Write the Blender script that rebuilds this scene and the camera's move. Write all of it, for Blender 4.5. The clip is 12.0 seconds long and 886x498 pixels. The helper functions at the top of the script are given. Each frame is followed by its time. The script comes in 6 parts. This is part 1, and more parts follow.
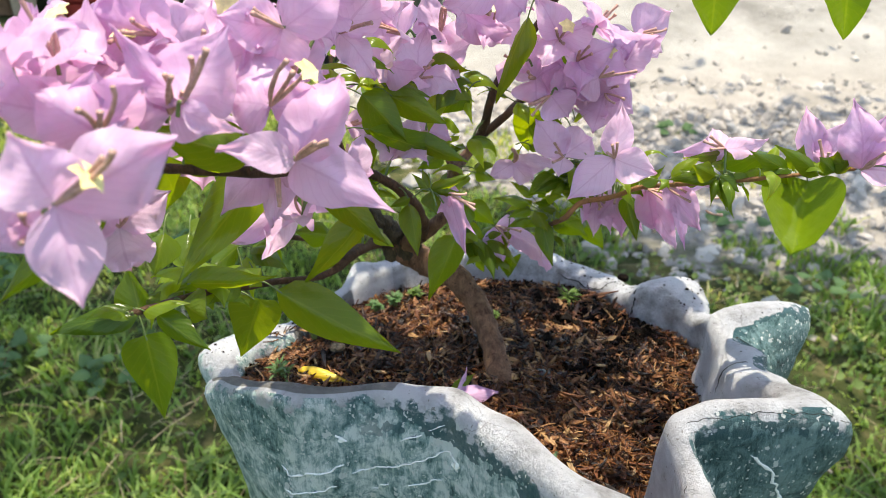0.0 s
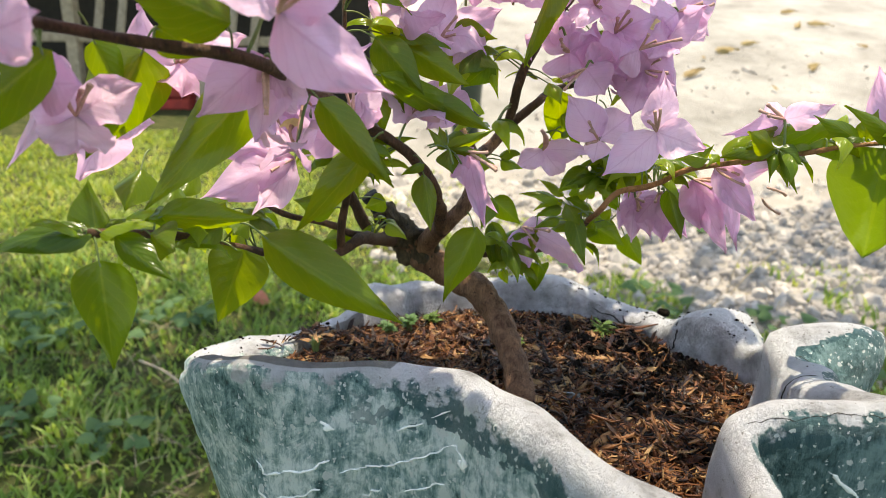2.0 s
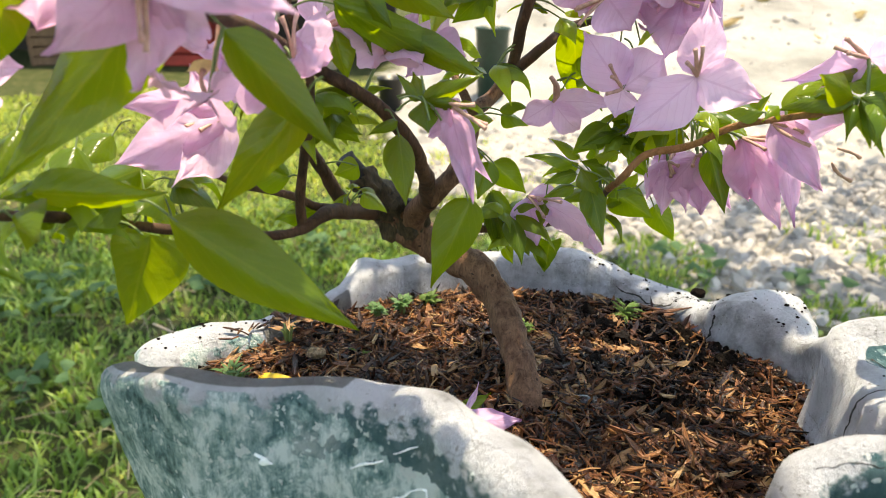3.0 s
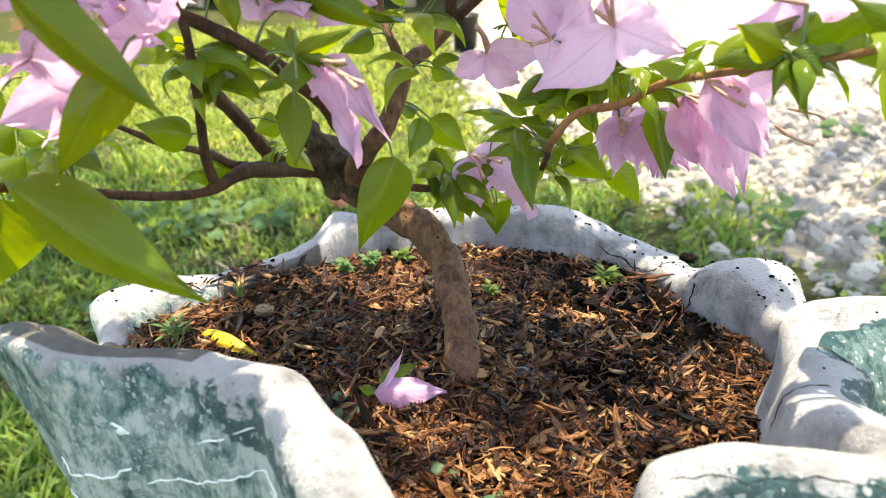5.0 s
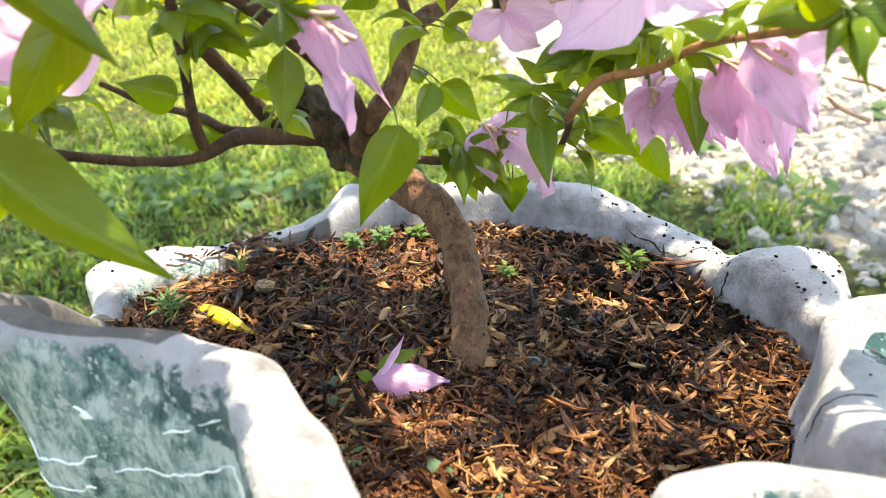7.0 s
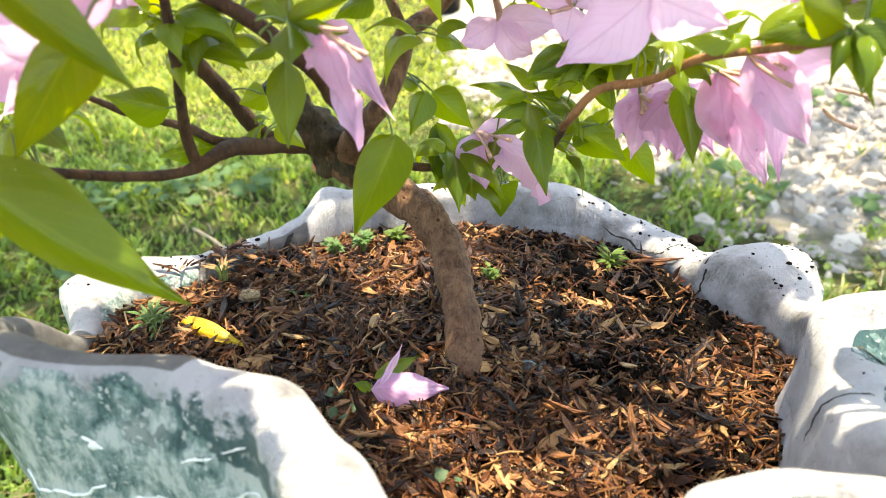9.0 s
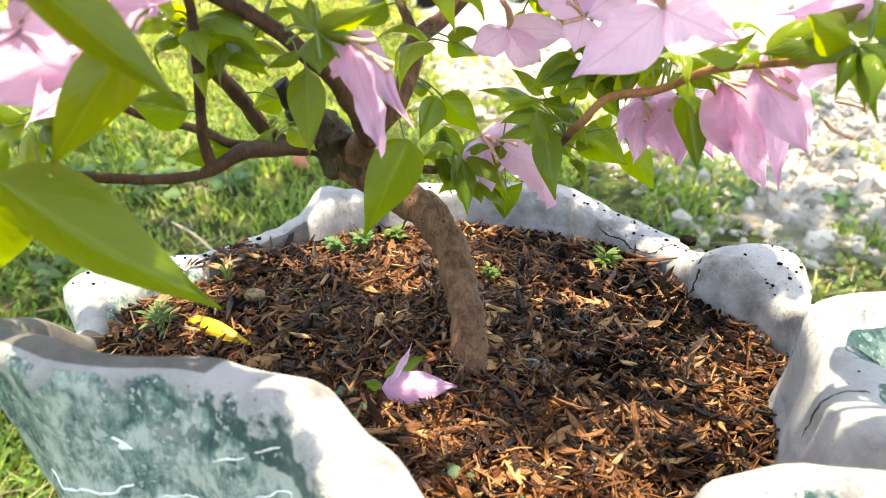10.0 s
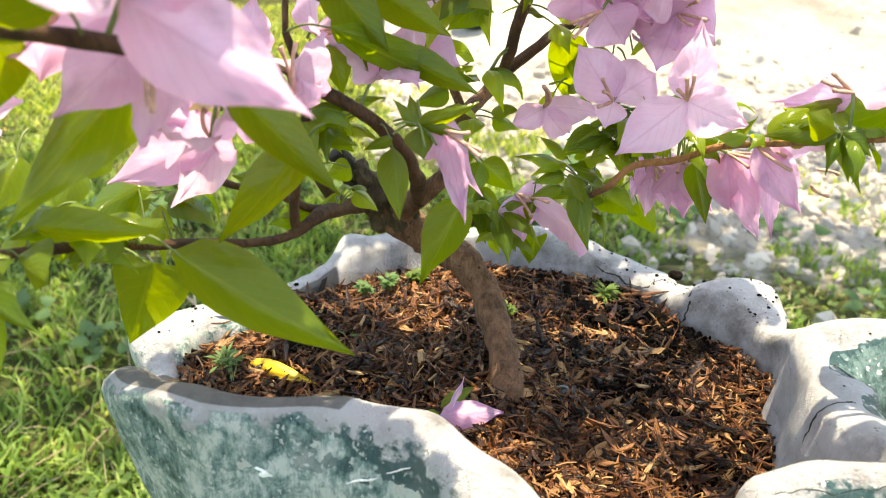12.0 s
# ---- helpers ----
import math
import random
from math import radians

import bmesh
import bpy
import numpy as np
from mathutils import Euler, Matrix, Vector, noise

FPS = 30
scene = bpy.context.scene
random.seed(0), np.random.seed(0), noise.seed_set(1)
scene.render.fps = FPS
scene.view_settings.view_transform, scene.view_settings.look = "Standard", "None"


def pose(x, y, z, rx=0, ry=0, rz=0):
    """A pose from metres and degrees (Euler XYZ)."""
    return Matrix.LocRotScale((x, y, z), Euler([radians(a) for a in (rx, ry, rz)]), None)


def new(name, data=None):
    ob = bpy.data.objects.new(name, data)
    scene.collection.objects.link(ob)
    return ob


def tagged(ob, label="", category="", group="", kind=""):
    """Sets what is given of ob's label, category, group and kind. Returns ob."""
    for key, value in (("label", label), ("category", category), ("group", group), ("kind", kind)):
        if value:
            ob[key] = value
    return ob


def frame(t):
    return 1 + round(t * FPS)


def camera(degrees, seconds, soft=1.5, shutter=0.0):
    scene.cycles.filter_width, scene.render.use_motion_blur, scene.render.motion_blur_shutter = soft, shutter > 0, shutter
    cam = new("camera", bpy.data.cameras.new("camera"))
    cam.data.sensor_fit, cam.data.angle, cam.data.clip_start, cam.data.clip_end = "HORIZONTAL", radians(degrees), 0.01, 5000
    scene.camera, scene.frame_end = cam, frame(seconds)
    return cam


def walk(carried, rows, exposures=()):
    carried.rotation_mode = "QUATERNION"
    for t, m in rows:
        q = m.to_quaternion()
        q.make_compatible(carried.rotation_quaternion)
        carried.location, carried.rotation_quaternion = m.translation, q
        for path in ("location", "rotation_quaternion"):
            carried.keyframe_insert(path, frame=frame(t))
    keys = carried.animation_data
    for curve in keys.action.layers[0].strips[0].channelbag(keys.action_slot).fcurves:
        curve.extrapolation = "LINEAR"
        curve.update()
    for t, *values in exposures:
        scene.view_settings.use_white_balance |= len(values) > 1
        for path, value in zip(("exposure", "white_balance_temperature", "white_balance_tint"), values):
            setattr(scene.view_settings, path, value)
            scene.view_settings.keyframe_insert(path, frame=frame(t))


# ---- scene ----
cam = camera(63.6, 12.0, 0.5)
METRES, EYE, TILT, LEAN, TURN = 0.55, 1.09, -26.0, 0.0, 0.0
ROWS = [
    (0.0, 0.0, 0.0, 0.0, -0.0, 0.0, 0.0),
    (0.5, 0.0444, -0.0359, -0.0886, 0.09, 5.01, 0.55),
    (1.0, 0.0386, -0.0281, -0.164, 0.35, 6.18, -1.04),
    (1.5, 0.0194, 0.0428, -0.1484, 2.7, 7.16, -1.71),
    (2.0, 0.0195, 0.1166, -0.1387, 2.37, 8.33, -2.51),
    (2.5, 0.0247, 0.1991, -0.1208, 3.93, 7.41, -2.5),
    (3.0, 0.0537, 0.2735, -0.0951, 4.62, 4.8, -2.79),
    (5.0, 0.2024, 0.332, -0.0609, 11.25, -0.36, -4.35),
    (5.5, 0.2043, 0.3339, -0.051, 10.53, -0.85, -4.74),
    (6.0, 0.2177, 0.3567, -0.055, 11.97, -1.51, -4.89),
    (6.5, 0.2141, 0.3746, -0.0539, 13.24, -2.1, -5.82),
    (7.0, 0.2146, 0.3916, -0.0573, 13.98, -2.54, -5.95),
    (9.0, 0.1688, 0.3829, -0.0437, 9.62, -3.05, -4.86),
    (9.5, 0.1565, 0.3716, -0.0408, 8.58, -3.63, -5.11),
    (10.0, 0.1398, 0.3631, -0.0381, 7.65, -3.4, -5.12),
    (10.5, 0.1268, 0.3533, -0.0324, 6.59, -2.68, -5.14),
    (11.0, 0.1101, 0.3143, -0.0192, 5.71, -1.98, -4.69),
    (11.5, 0.0839, 0.287, -0.02, 4.79, -1.48, -4.47),
    (12.0, 0.0399, 0.2502, -0.0209, 2.89, -0.9, -3.87),
]
cam.data.dof.use_dof = True
cam.data.dof.focus_distance = 0.42
cam.data.dof.aperture_fstop = 12.5
walk(cam, [(t, pose(0, 0, EYE, TILT, LEAN, TURN) @ pose(METRES * x, METRES * y, METRES * z, 90 + pitch, roll, yaw)) for t, x, y, z, yaw, pitch, roll in ROWS],
     [(0.0, 1.37, 7500, 6), (1.0, 1.37, 8000, 6), (2.0, 1.41, 8250, 6), (3.2, 1.75, 8500, 5), (5.0, 2.06, 8450, 5), (9.0, 2.36, 9000, 5), (10.5, 2.36, 9300, 5), (12.0, 2.05, 9300, 5)])

# ---- light ----
SUN_DIR = Vector((0.08, 0.12, 0.985)).normalized()
world = bpy.data.worlds.new("sky")
scene.world = world
world.use_nodes = True
wn = world.node_tree.nodes
sky = wn.new("ShaderNodeTexSky")
sky.sky_type = "NISHITA"
sky.sun_disc = False
sky.sun_elevation = math.asin(SUN_DIR.z)
sky.sun_rotation = math.atan2(SUN_DIR.x, SUN_DIR.y)
world.node_tree.links.new(sky.outputs[0], wn["Background"].inputs[0])
wn["Background"].inputs[1].default_value = 0.150
sun = new("sun", bpy.data.lights.new("sun", "SUN"))
sun.data.energy = 3.0
sun.data.angle = radians(0.6)
sun.data.color = (1.0, 0.95, 0.86)
sun.rotation_mode = "QUATERNION"
sun.rotation_quaternion = SUN_DIR.to_track_quat("Z", "Y")


# ---- materials ----
def material(name):
    m = bpy.data.materials.new(name)
    m.use_nodes = True
    nt = m.node_tree
    return m, nt, nt.nodes, nt.links, nt.nodes["Principled BSDF"]


def ramp(nt, source, stops):
    r = nt.nodes.new("ShaderNodeValToRGB")
    while len(r.color_ramp.elements) < len(stops):
        r.color_ramp.elements.new(0.5)
    for e, (p, c) in zip(r.color_ramp.elements, stops):
        e.position, e.color = p, (*c, 1)
    nt.links.new(source, r.inputs[0])
    return r.outputs[0]


def noise_tex(nt, scale, detail=4, rough=0.6, coords="Object", stretch=None, distortion=0.0):
    tc = nt.nodes.new("ShaderNodeTexCoord")
    n = nt.nodes.new("ShaderNodeTexNoise")
    n.inputs["Scale"].default_value, n.inputs["Detail"].default_value = scale, detail
    n.inputs["Roughness"].default_value, n.inputs["Distortion"].default_value = rough, distortion
    src = tc.outputs[coords]
    if stretch:
        mp = nt.nodes.new("ShaderNodeMapping")
        mp.inputs["Scale"].default_value = stretch
        nt.links.new(src, mp.inputs[0])
        src = mp.outputs[0]
    nt.links.new(src, n.inputs["Vector"])
    return n.outputs["Fac"]


def mix(nt, fac, a, b, kind="MIX"):
    n = nt.nodes.new("ShaderNodeMix")
    n.data_type, n.blend_type = "RGBA", kind
    for value, slot in ((fac, 0), (a, 6), (b, 7)):
        if isinstance(value, (int, float)):
            n.inputs[slot].default_value = value
        elif isinstance(value, tuple):
            n.inputs[slot].default_value = (*value, 1)
        else:
            nt.links.new(value, n.inputs[slot])
    return n.outputs[2]


def calc(nt, op, a, b=0.0, c=0.0):
    n = nt.nodes.new("ShaderNodeMath")
    n.operation = op
    for i, value in enumerate((a, b, c)):
        if isinstance(value, (int, float)):
            n.inputs[i].default_value = value
        else:
            nt.links.new(value, n.inputs[i])
    return n.outputs[0]


def bump(nt, bsdf, height, strength, distance):
    b = nt.nodes.new("ShaderNodeBump")
    b.inputs["Strength"].default_value, b.inputs["Distance"].default_value = strength, distance
    nt.links.new(height, b.inputs["Height"])
    nt.links.new(b.outputs[0], bsdf.inputs["Normal"])
    return b.outputs[0]


def uv_parts(nt):
    uv = nt.nodes.new("ShaderNodeUVMap")
    s = nt.nodes.new("ShaderNodeSeparateXYZ")
    nt.links.new(uv.outputs[0], s.inputs[0])
    return s.outputs[0], s.outputs[1]


def blade_material(name, dark, light, thin, see, gloss, vein, vein_fac, translucent_gain):
    """A leaf or bract: a thin sheet that lets light through, with a midrib and side veins along its own map."""
    m, nt, nodes, links, bsdf = material(name)
    u, v = uv_parts(nt)
    info = nodes.new("ShaderNodeObjectInfo")
    side = calc(nt, "ABSOLUTE", calc(nt, "SUBTRACT", v, 0.5))
    rib = calc(nt, "LESS_THAN", side, 0.022)
    wave = calc(nt, "SINE", calc(nt, "MULTIPLY", calc(nt, "SUBTRACT", calc(nt, "MULTIPLY_ADD", noise_tex(nt, 130, 3), 0.10, u), calc(nt, "MULTIPLY", side, 0.75)), 50.0))
    veins = calc(nt, "GREATER_THAN", wave, 0.93)
    lines = calc(nt, "MULTIPLY", calc(nt, "MAXIMUM", rib, calc(nt, "MULTIPLY", veins, 0.5)), vein_fac)
    blotch = noise_tex(nt, 70, 3)
    base = mix(nt, info.outputs["Random"], dark, light)
    base = mix(nt, calc(nt, "MULTIPLY", blotch, 0.45), base, thin)
    fleck = calc(nt, "GREATER_THAN", noise_tex(nt, 520, 2), 0.735)
    base = mix(nt, calc(nt, "MULTIPLY", fleck, 0.35), base, vein)
    base = mix(nt, lines, base, vein)
    links.new(base, bsdf.inputs["Base Color"])
    bsdf.inputs["Roughness"].default_value = gloss
    nrm = bump(nt, bsdf, calc(nt, "ADD", calc(nt, "MULTIPLY", wave, 0.12), calc(nt, "MULTIPLY", noise_tex(nt, 160, 4), 1.5)), 0.4, 0.0007)
    tr = nodes.new("ShaderNodeBsdfTranslucent")
    glow = mix(nt, 1.0, base, translucent_gain, "MULTIPLY")
    links.new(glow, tr.inputs[0])
    links.new(nrm, tr.inputs["Normal"])
    mx = nodes.new("ShaderNodeMixShader")
    mx.inputs[0].default_value = see
    links.new(bsdf.outputs[0], mx.inputs[1])
    links.new(tr.outputs[0], mx.inputs[2])
    links.new(mx.outputs[0], nodes["Material Output"].inputs[0])
    return m


LEAF = blade_material("leaf_green", (0.055, 0.120, 0.013), (0.115, 0.185, 0.016), (0.13, 0.20, 0.02), 0.60, 0.22, (0.17, 0.23, 0.04), 0.40, (2.75, 2.1, 0.40))
MATURE = blade_material("leaf_mature", (0.075, 0.150, 0.016), (0.10, 0.175, 0.018), (0.12, 0.19, 0.02), 0.34, 0.3, (0.15, 0.22, 0.03), 0.40, (2.3, 2.0, 0.5))
SHOOT = blade_material("leaf_young", (0.10, 0.19, 0.018), (0.20, 0.30, 0.032), (0.21, 0.30, 0.045), 0.6, 0.2, (0.22, 0.29, 0.06), 0.30, (2.7, 2.1, 0.5))
BRACT = blade_material("bract_lilac", (0.655, 0.385, 0.635), (0.785, 0.55, 0.755), (0.86, 0.70, 0.835), 0.52, 0.45, (0.56, 0.28, 0.50), 0.34, (1.16, 1.02, 1.06))
GRASSLEAF = blade_material("weed_green", (0.05, 0.12, 0.03), (0.08, 0.17, 0.05), (0.1, 0.2, 0.05), 0.35, 0.5, (0.12, 0.2, 0.06), 0.4, (1.5, 1.5, 1.0))
YELLOWLEAF = blade_material("leaf_yellow", (0.75, 0.50, 0.03), (0.75, 0.50, 0.03), (0.8, 0.6, 0.08), 0.3, 0.4, (0.5, 0.35, 0.02), 0.4, (1.0, 1.0, 0.8))
DRYLEAF = blade_material("leaf_dry", (0.22, 0.15, 0.06), (0.34, 0.26, 0.10), (0.3, 0.2, 0.1), 0.2, 0.7, (0.18, 0.1, 0.05), 0.4, (1.0, 1.0, 1.0))
REDLEAF = blade_material("leaf_red", (0.55, 0.16, 0.09), (0.55, 0.16, 0.09), (0.6, 0.3, 0.2), 0.3, 0.6, (0.4, 0.1, 0.05), 0.4, (1.0, 1.0, 1.0))


def bark_material(name, dark, light, scale, streak=0.35, pores=0.0):
    m, nt, nodes, links, bsdf = material(name)
    n1 = noise_tex(nt, scale, 6, 0.7, stretch=(1, 1, streak), distortion=0.6)
    n2 = noise_tex(nt, scale * 3.1, 5, 0.75, stretch=(1, 1, 0.3), distortion=0.8)
    n3 = noise_tex(nt, scale * 0.25, 3)
    wood = ramp(nt, calc(nt, "MULTIPLY_ADD", n1, 0.6, calc(nt, "MULTIPLY", n3, 0.4)), [(0.36, dark), (0.60, light)])
    marks = ramp(nt, n2, [(0.52, (0, 0, 0)), (0.66, (0.7, 0.7, 0.7))])
    wood = mix(nt, marks, wood, tuple(c * 0.4 for c in dark))
    height = calc(nt, "ADD", n1, calc(nt, "MULTIPLY", n2, 0.8))
    if pores:
        tc = nodes.new("ShaderNodeTexCoord")
        vo = nodes.new("ShaderNodeTexVoronoi")
        vo.inputs["Scale"].default_value = pores
        links.new(tc.outputs["Object"], vo.inputs["Vector"])
        cell = nodes.new("ShaderNodeSeparateColor")
        links.new(vo.outputs["Color"], cell.inputs[0])
        some = calc(nt, "GREATER_THAN", cell.outputs[0], 0.35)
        halo = calc(nt, "MULTIPLY", some, calc(nt, "LESS_THAN", vo.outputs["Distance"], calc(nt, "MULTIPLY_ADD", cell.outputs[1], 0.12, 0.12)))
        hole = calc(nt, "MULTIPLY", some, calc(nt, "LESS_THAN", vo.outputs["Distance"], calc(nt, "MULTIPLY_ADD", cell.outputs[1], 0.10, 0.07)))
        wood = mix(nt, calc(nt, "MULTIPLY", halo, 0.2), wood, tuple(min(1, c * 1.25) for c in light))
        wood = mix(nt, calc(nt, "MULTIPLY", hole, 0.85), wood, tuple(c * 0.35 for c in dark))
        height = calc(nt, "ADD", height, calc(nt, "SUBTRACT", calc(nt, "MULTIPLY", halo, 0.5), calc(nt, "MULTIPLY", hole, 0.8)))
    links.new(wood, bsdf.inputs["Base Color"])
    bsdf.inputs["Roughness"].default_value = 0.62
    bsdf.inputs["Specular IOR Level"].default_value = 0.3
    bump(nt, bsdf, height, 1.0, 0.003)
    return m


BARK = bark_material("bark_trunk", (0.085, 0.036, 0.020), (0.35, 0.195, 0.115), 260, 0.16, 150)
TWIG = bark_material("bark_twig", (0.035, 0.018, 0.011), (0.135, 0.070, 0.038), 160)
YOUNG = bark_material("bark_young", (0.22, 0.10, 0.04), (0.36, 0.18, 0.08), 90)
MOSS = bark_material("bark_mossy", (0.022, 0.017, 0.010), (0.13, 0.095, 0.05), 240)
CHARRED = bark_material("bark_black", (0.006, 0.006, 0.006), (0.02, 0.018, 0.016), 200)


def plain(name, color, rough, bump_scale=0, strength=0.5, distance=0.002, vary=0.3, spec=None):
    m, nt, nodes, links, bsdf = material(name)
    n = noise_tex(nt, bump_scale or 60, 5)
    lo = tuple(c * (1 - vary) for c in color)
    hi = tuple(min(1, c * (1 + vary)) for c in color)
    links.new(ramp(nt, n, [(0.3, lo), (0.7, hi)]), bsdf.inputs["Base Color"])
    bsdf.inputs["Roughness"].default_value = rough
    if spec is not None:
        bsdf.inputs["Specular IOR Level"].default_value = spec
    if bump_scale:
        bump(nt, bsdf, n, strength, distance)
    return m


FLORET = plain("floret_tube", (0.46, 0.27, 0.22), 0.6, 400, 0.3, 0.0004)
STAR = plain("floret_star", (0.74, 0.66, 0.30), 0.6, 300, 0.4, 0.0006, 0.2)
GREENSTEM = plain("stem_green", (0.12, 0.17, 0.05), 0.6)
SOIL = plain("soil_dark", (0.008, 0.0055, 0.004), 0.9, 300, 1.0, 0.004, 0.6, 0.08)
BLACK = plain("wet_stone", (0.01, 0.01, 0.012), 0.15, 120, 0.5, 0.002)
WHITEPAINT = plain("paint_white", (0.74, 0.76, 0.74), 0.7, 500, 0.4, 0.0005, 0.1)
PALEPAINT = plain("paint_pale_green", (0.50, 0.58, 0.46), 0.7, 400, 0.4, 0.0005, 0.25)
CRACK = plain("crack_dark", (0.03, 0.028, 0.025), 0.95)
CEMENT = plain("cement_grey", (0.28, 0.28, 0.27), 0.9, 90, 0.6, 0.003)


def pot_material():
    m, nt, nodes, links, bsdf = material("pot_paint")
    at = nodes.new("ShaderNodeAttribute")
    at.attribute_name = "paint"
    band = at.outputs["Fac"]
    ragged = calc(nt, "ADD", band, calc(nt, "MULTIPLY", calc(nt, "SUBTRACT", noise_tex(nt, 60, 4, 0.6), 0.5), 0.060))
    green_fac = calc(nt, "MULTIPLY_ADD", ragged, 260.0, 0.5)
    green_fac = calc(nt, "MINIMUM", calc(nt, "MAXIMUM", green_fac, 0.0), 1.0)
    wash = noise_tex(nt, 26, 6, 0.7, stretch=(1.4, 1.4, 0.5), distortion=0.5)
    fine = noise_tex(nt, 300, 6, 0.78, stretch=(1.2, 1.2, 0.34))
    cloud = noise_tex(nt, 62, 6, 0.72, distortion=1.2)
    green = ramp(nt, calc(nt, "ADD", calc(nt, "MULTIPLY", wash, 0.36), calc(nt, "ADD", calc(nt, "MULTIPLY", cloud, 0.36), calc(nt, "MULTIPLY", fine, 0.28))),
                 [(0.402, (0.010, 0.044, 0.050)), (0.443, (0.085, 0.195, 0.200)), (0.49, (0.29, 0.43, 0.425)), (0.555, (0.76, 0.84, 0.82))])
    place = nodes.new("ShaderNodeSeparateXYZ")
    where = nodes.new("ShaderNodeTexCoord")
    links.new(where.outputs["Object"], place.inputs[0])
    # Darker teal paint towards +X, deepened again to hold the right pocket's shade.
    coat_and_shade = calc(nt, "MINIMUM", calc(nt, "MAXIMUM", calc(nt, "MULTIPLY_ADD", place.outputs[0], 18.0, calc(nt, "MULTIPLY_ADD", noise_tex(nt, 30, 5), 3.4, -3.9)), 0.0), 0.86)
    green = mix(nt, coat_and_shade, green, mix(nt, 1.0, green, (0.15, 0.30, 0.32), "MULTIPLY"))
    edge = calc(nt, "LESS_THAN", ragged, calc(nt, "MULTIPLY_ADD", noise_tex(nt, 24, 4), 0.07, -0.022))
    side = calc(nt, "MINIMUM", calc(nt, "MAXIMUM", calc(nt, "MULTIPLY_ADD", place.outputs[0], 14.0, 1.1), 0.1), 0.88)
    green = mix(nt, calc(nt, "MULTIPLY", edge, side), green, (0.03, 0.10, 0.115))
    for scale, keep, reach in ((70, 0.74, 0.26), (150, 0.54, 0.34), (420, 0.46, 0.44)):
        tc = nodes.new("ShaderNodeTexCoord")
        vo = nodes.new("ShaderNodeTexVoronoi")
        vo.inputs["Scale"].default_value = scale
        warp = nodes.new("ShaderNodeVectorMath")
        warp.operation = "MULTIPLY_ADD"
        warp.inputs[1].default_value = (1.0, 1.0, 0.72)
        links.new(tc.outputs["Object"], warp.inputs[0])
        wob = nodes.new("ShaderNodeCombineXYZ")
        links.new(calc(nt, "MULTIPLY", noise_tex(nt, 240, 3), 0.006), wob.inputs[0])
        links.new(calc(nt, "MULTIPLY", noise_tex(nt, 310, 3), 0.006), wob.inputs[2])
        links.new(wob.outputs[0], warp.inputs[2])
        links.new(warp.outputs[0], vo.inputs["Vector"])
        cell = nodes.new("ShaderNodeSeparateColor")
        links.new(vo.outputs["Color"], cell.inputs[0])
        some = calc(nt, "GREATER_THAN", calc(nt, "ADD", cell.outputs[0], calc(nt, "MULTIPLY_ADD", noise_tex(nt, 14, 3), 0.9, -0.45)), keep)
        small = calc(nt, "LESS_THAN", vo.outputs["Distance"], calc(nt, "MULTIPLY", cell.outputs[1], reach))
        green = mix(nt, calc(nt, "MULTIPLY", calc(nt, "MULTIPLY", some, small), 0.9), green, (0.74, 0.78, 0.77))
    stain = noise_tex(nt, 34, 6, 0.7)
    white = ramp(nt, stain, [(0.30, (0.27, 0.265, 0.275)), (0.43, (0.49, 0.495, 0.53)), (0.60, (0.63, 0.64, 0.68))])
    speck = calc(nt, "GREATER_THAN", noise_tex(nt, 330, 2), 0.69)
    white = mix(nt, calc(nt, "MULTIPLY", speck, 0.6), white, (0.16, 0.15, 0.13))
    tc = nodes.new("ShaderNodeTexCoord")
    fissure = nodes.new("ShaderNodeTexVoronoi")
    fissure.feature = "DISTANCE_TO_EDGE"
    fissure.inputs["Scale"].default_value = 24
    bent = nodes.new("ShaderNodeVectorMath")
    bent.operation = "ADD"
    shift = nodes.new("ShaderNodeCombineXYZ")
    links.new(calc(nt, "MULTIPLY", noise_tex(nt, 60, 5), 0.02), shift.inputs[0])
    links.new(calc(nt, "MULTIPLY", noise_tex(nt, 75, 5), 0.02), shift.inputs[1])
    links.new(tc.outputs["Object"], bent.inputs[0])
    links.new(shift.outputs[0], bent.inputs[1])
    links.new(bent.outputs[0], fissure.inputs["Vector"])
    split = calc(nt, "MULTIPLY", calc(nt, "LESS_THAN", fissure.outputs["Distance"], 0.008), calc(nt, "GREATER_THAN", noise_tex(nt, 16, 3), 0.57))
    white = mix(nt, calc(nt, "MULTIPLY", split, 0.3), white, (0.10, 0.09, 0.08))
    # Raw cement front left; along the back this grey paints in shade.
    raw_shade_grey = ramp(nt, stain, [(0.3, (0.12, 0.115, 0.112)), (0.6, (0.235, 0.225, 0.22))])
    raw_shade_fac = calc(nt, "MINIMUM", calc(nt, "MAXIMUM", calc(nt, "MULTIPLY_ADD", ragged, -40.0, -3.2), 0.0), 1.0)
    white = mix(nt, raw_shade_fac, white, raw_shade_grey)
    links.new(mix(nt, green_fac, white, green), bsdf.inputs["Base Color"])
    links.new(calc(nt, "MULTIPLY_ADD", green_fac, -0.42, 0.85), bsdf.inputs["Roughness"])
    relief = calc(nt, "ADD", calc(nt, "ADD", noise_tex(nt, 60, 8, 0.75), calc(nt, "MULTIPLY", fine, 0.8)), calc(nt, "MULTIPLY_ADD", green_fac, 0.12, calc(nt, "MULTIPLY", split, -0.3)))
    bump(nt, bsdf, relief, 1.0, 0.0058)
    return m


POT = pot_material()


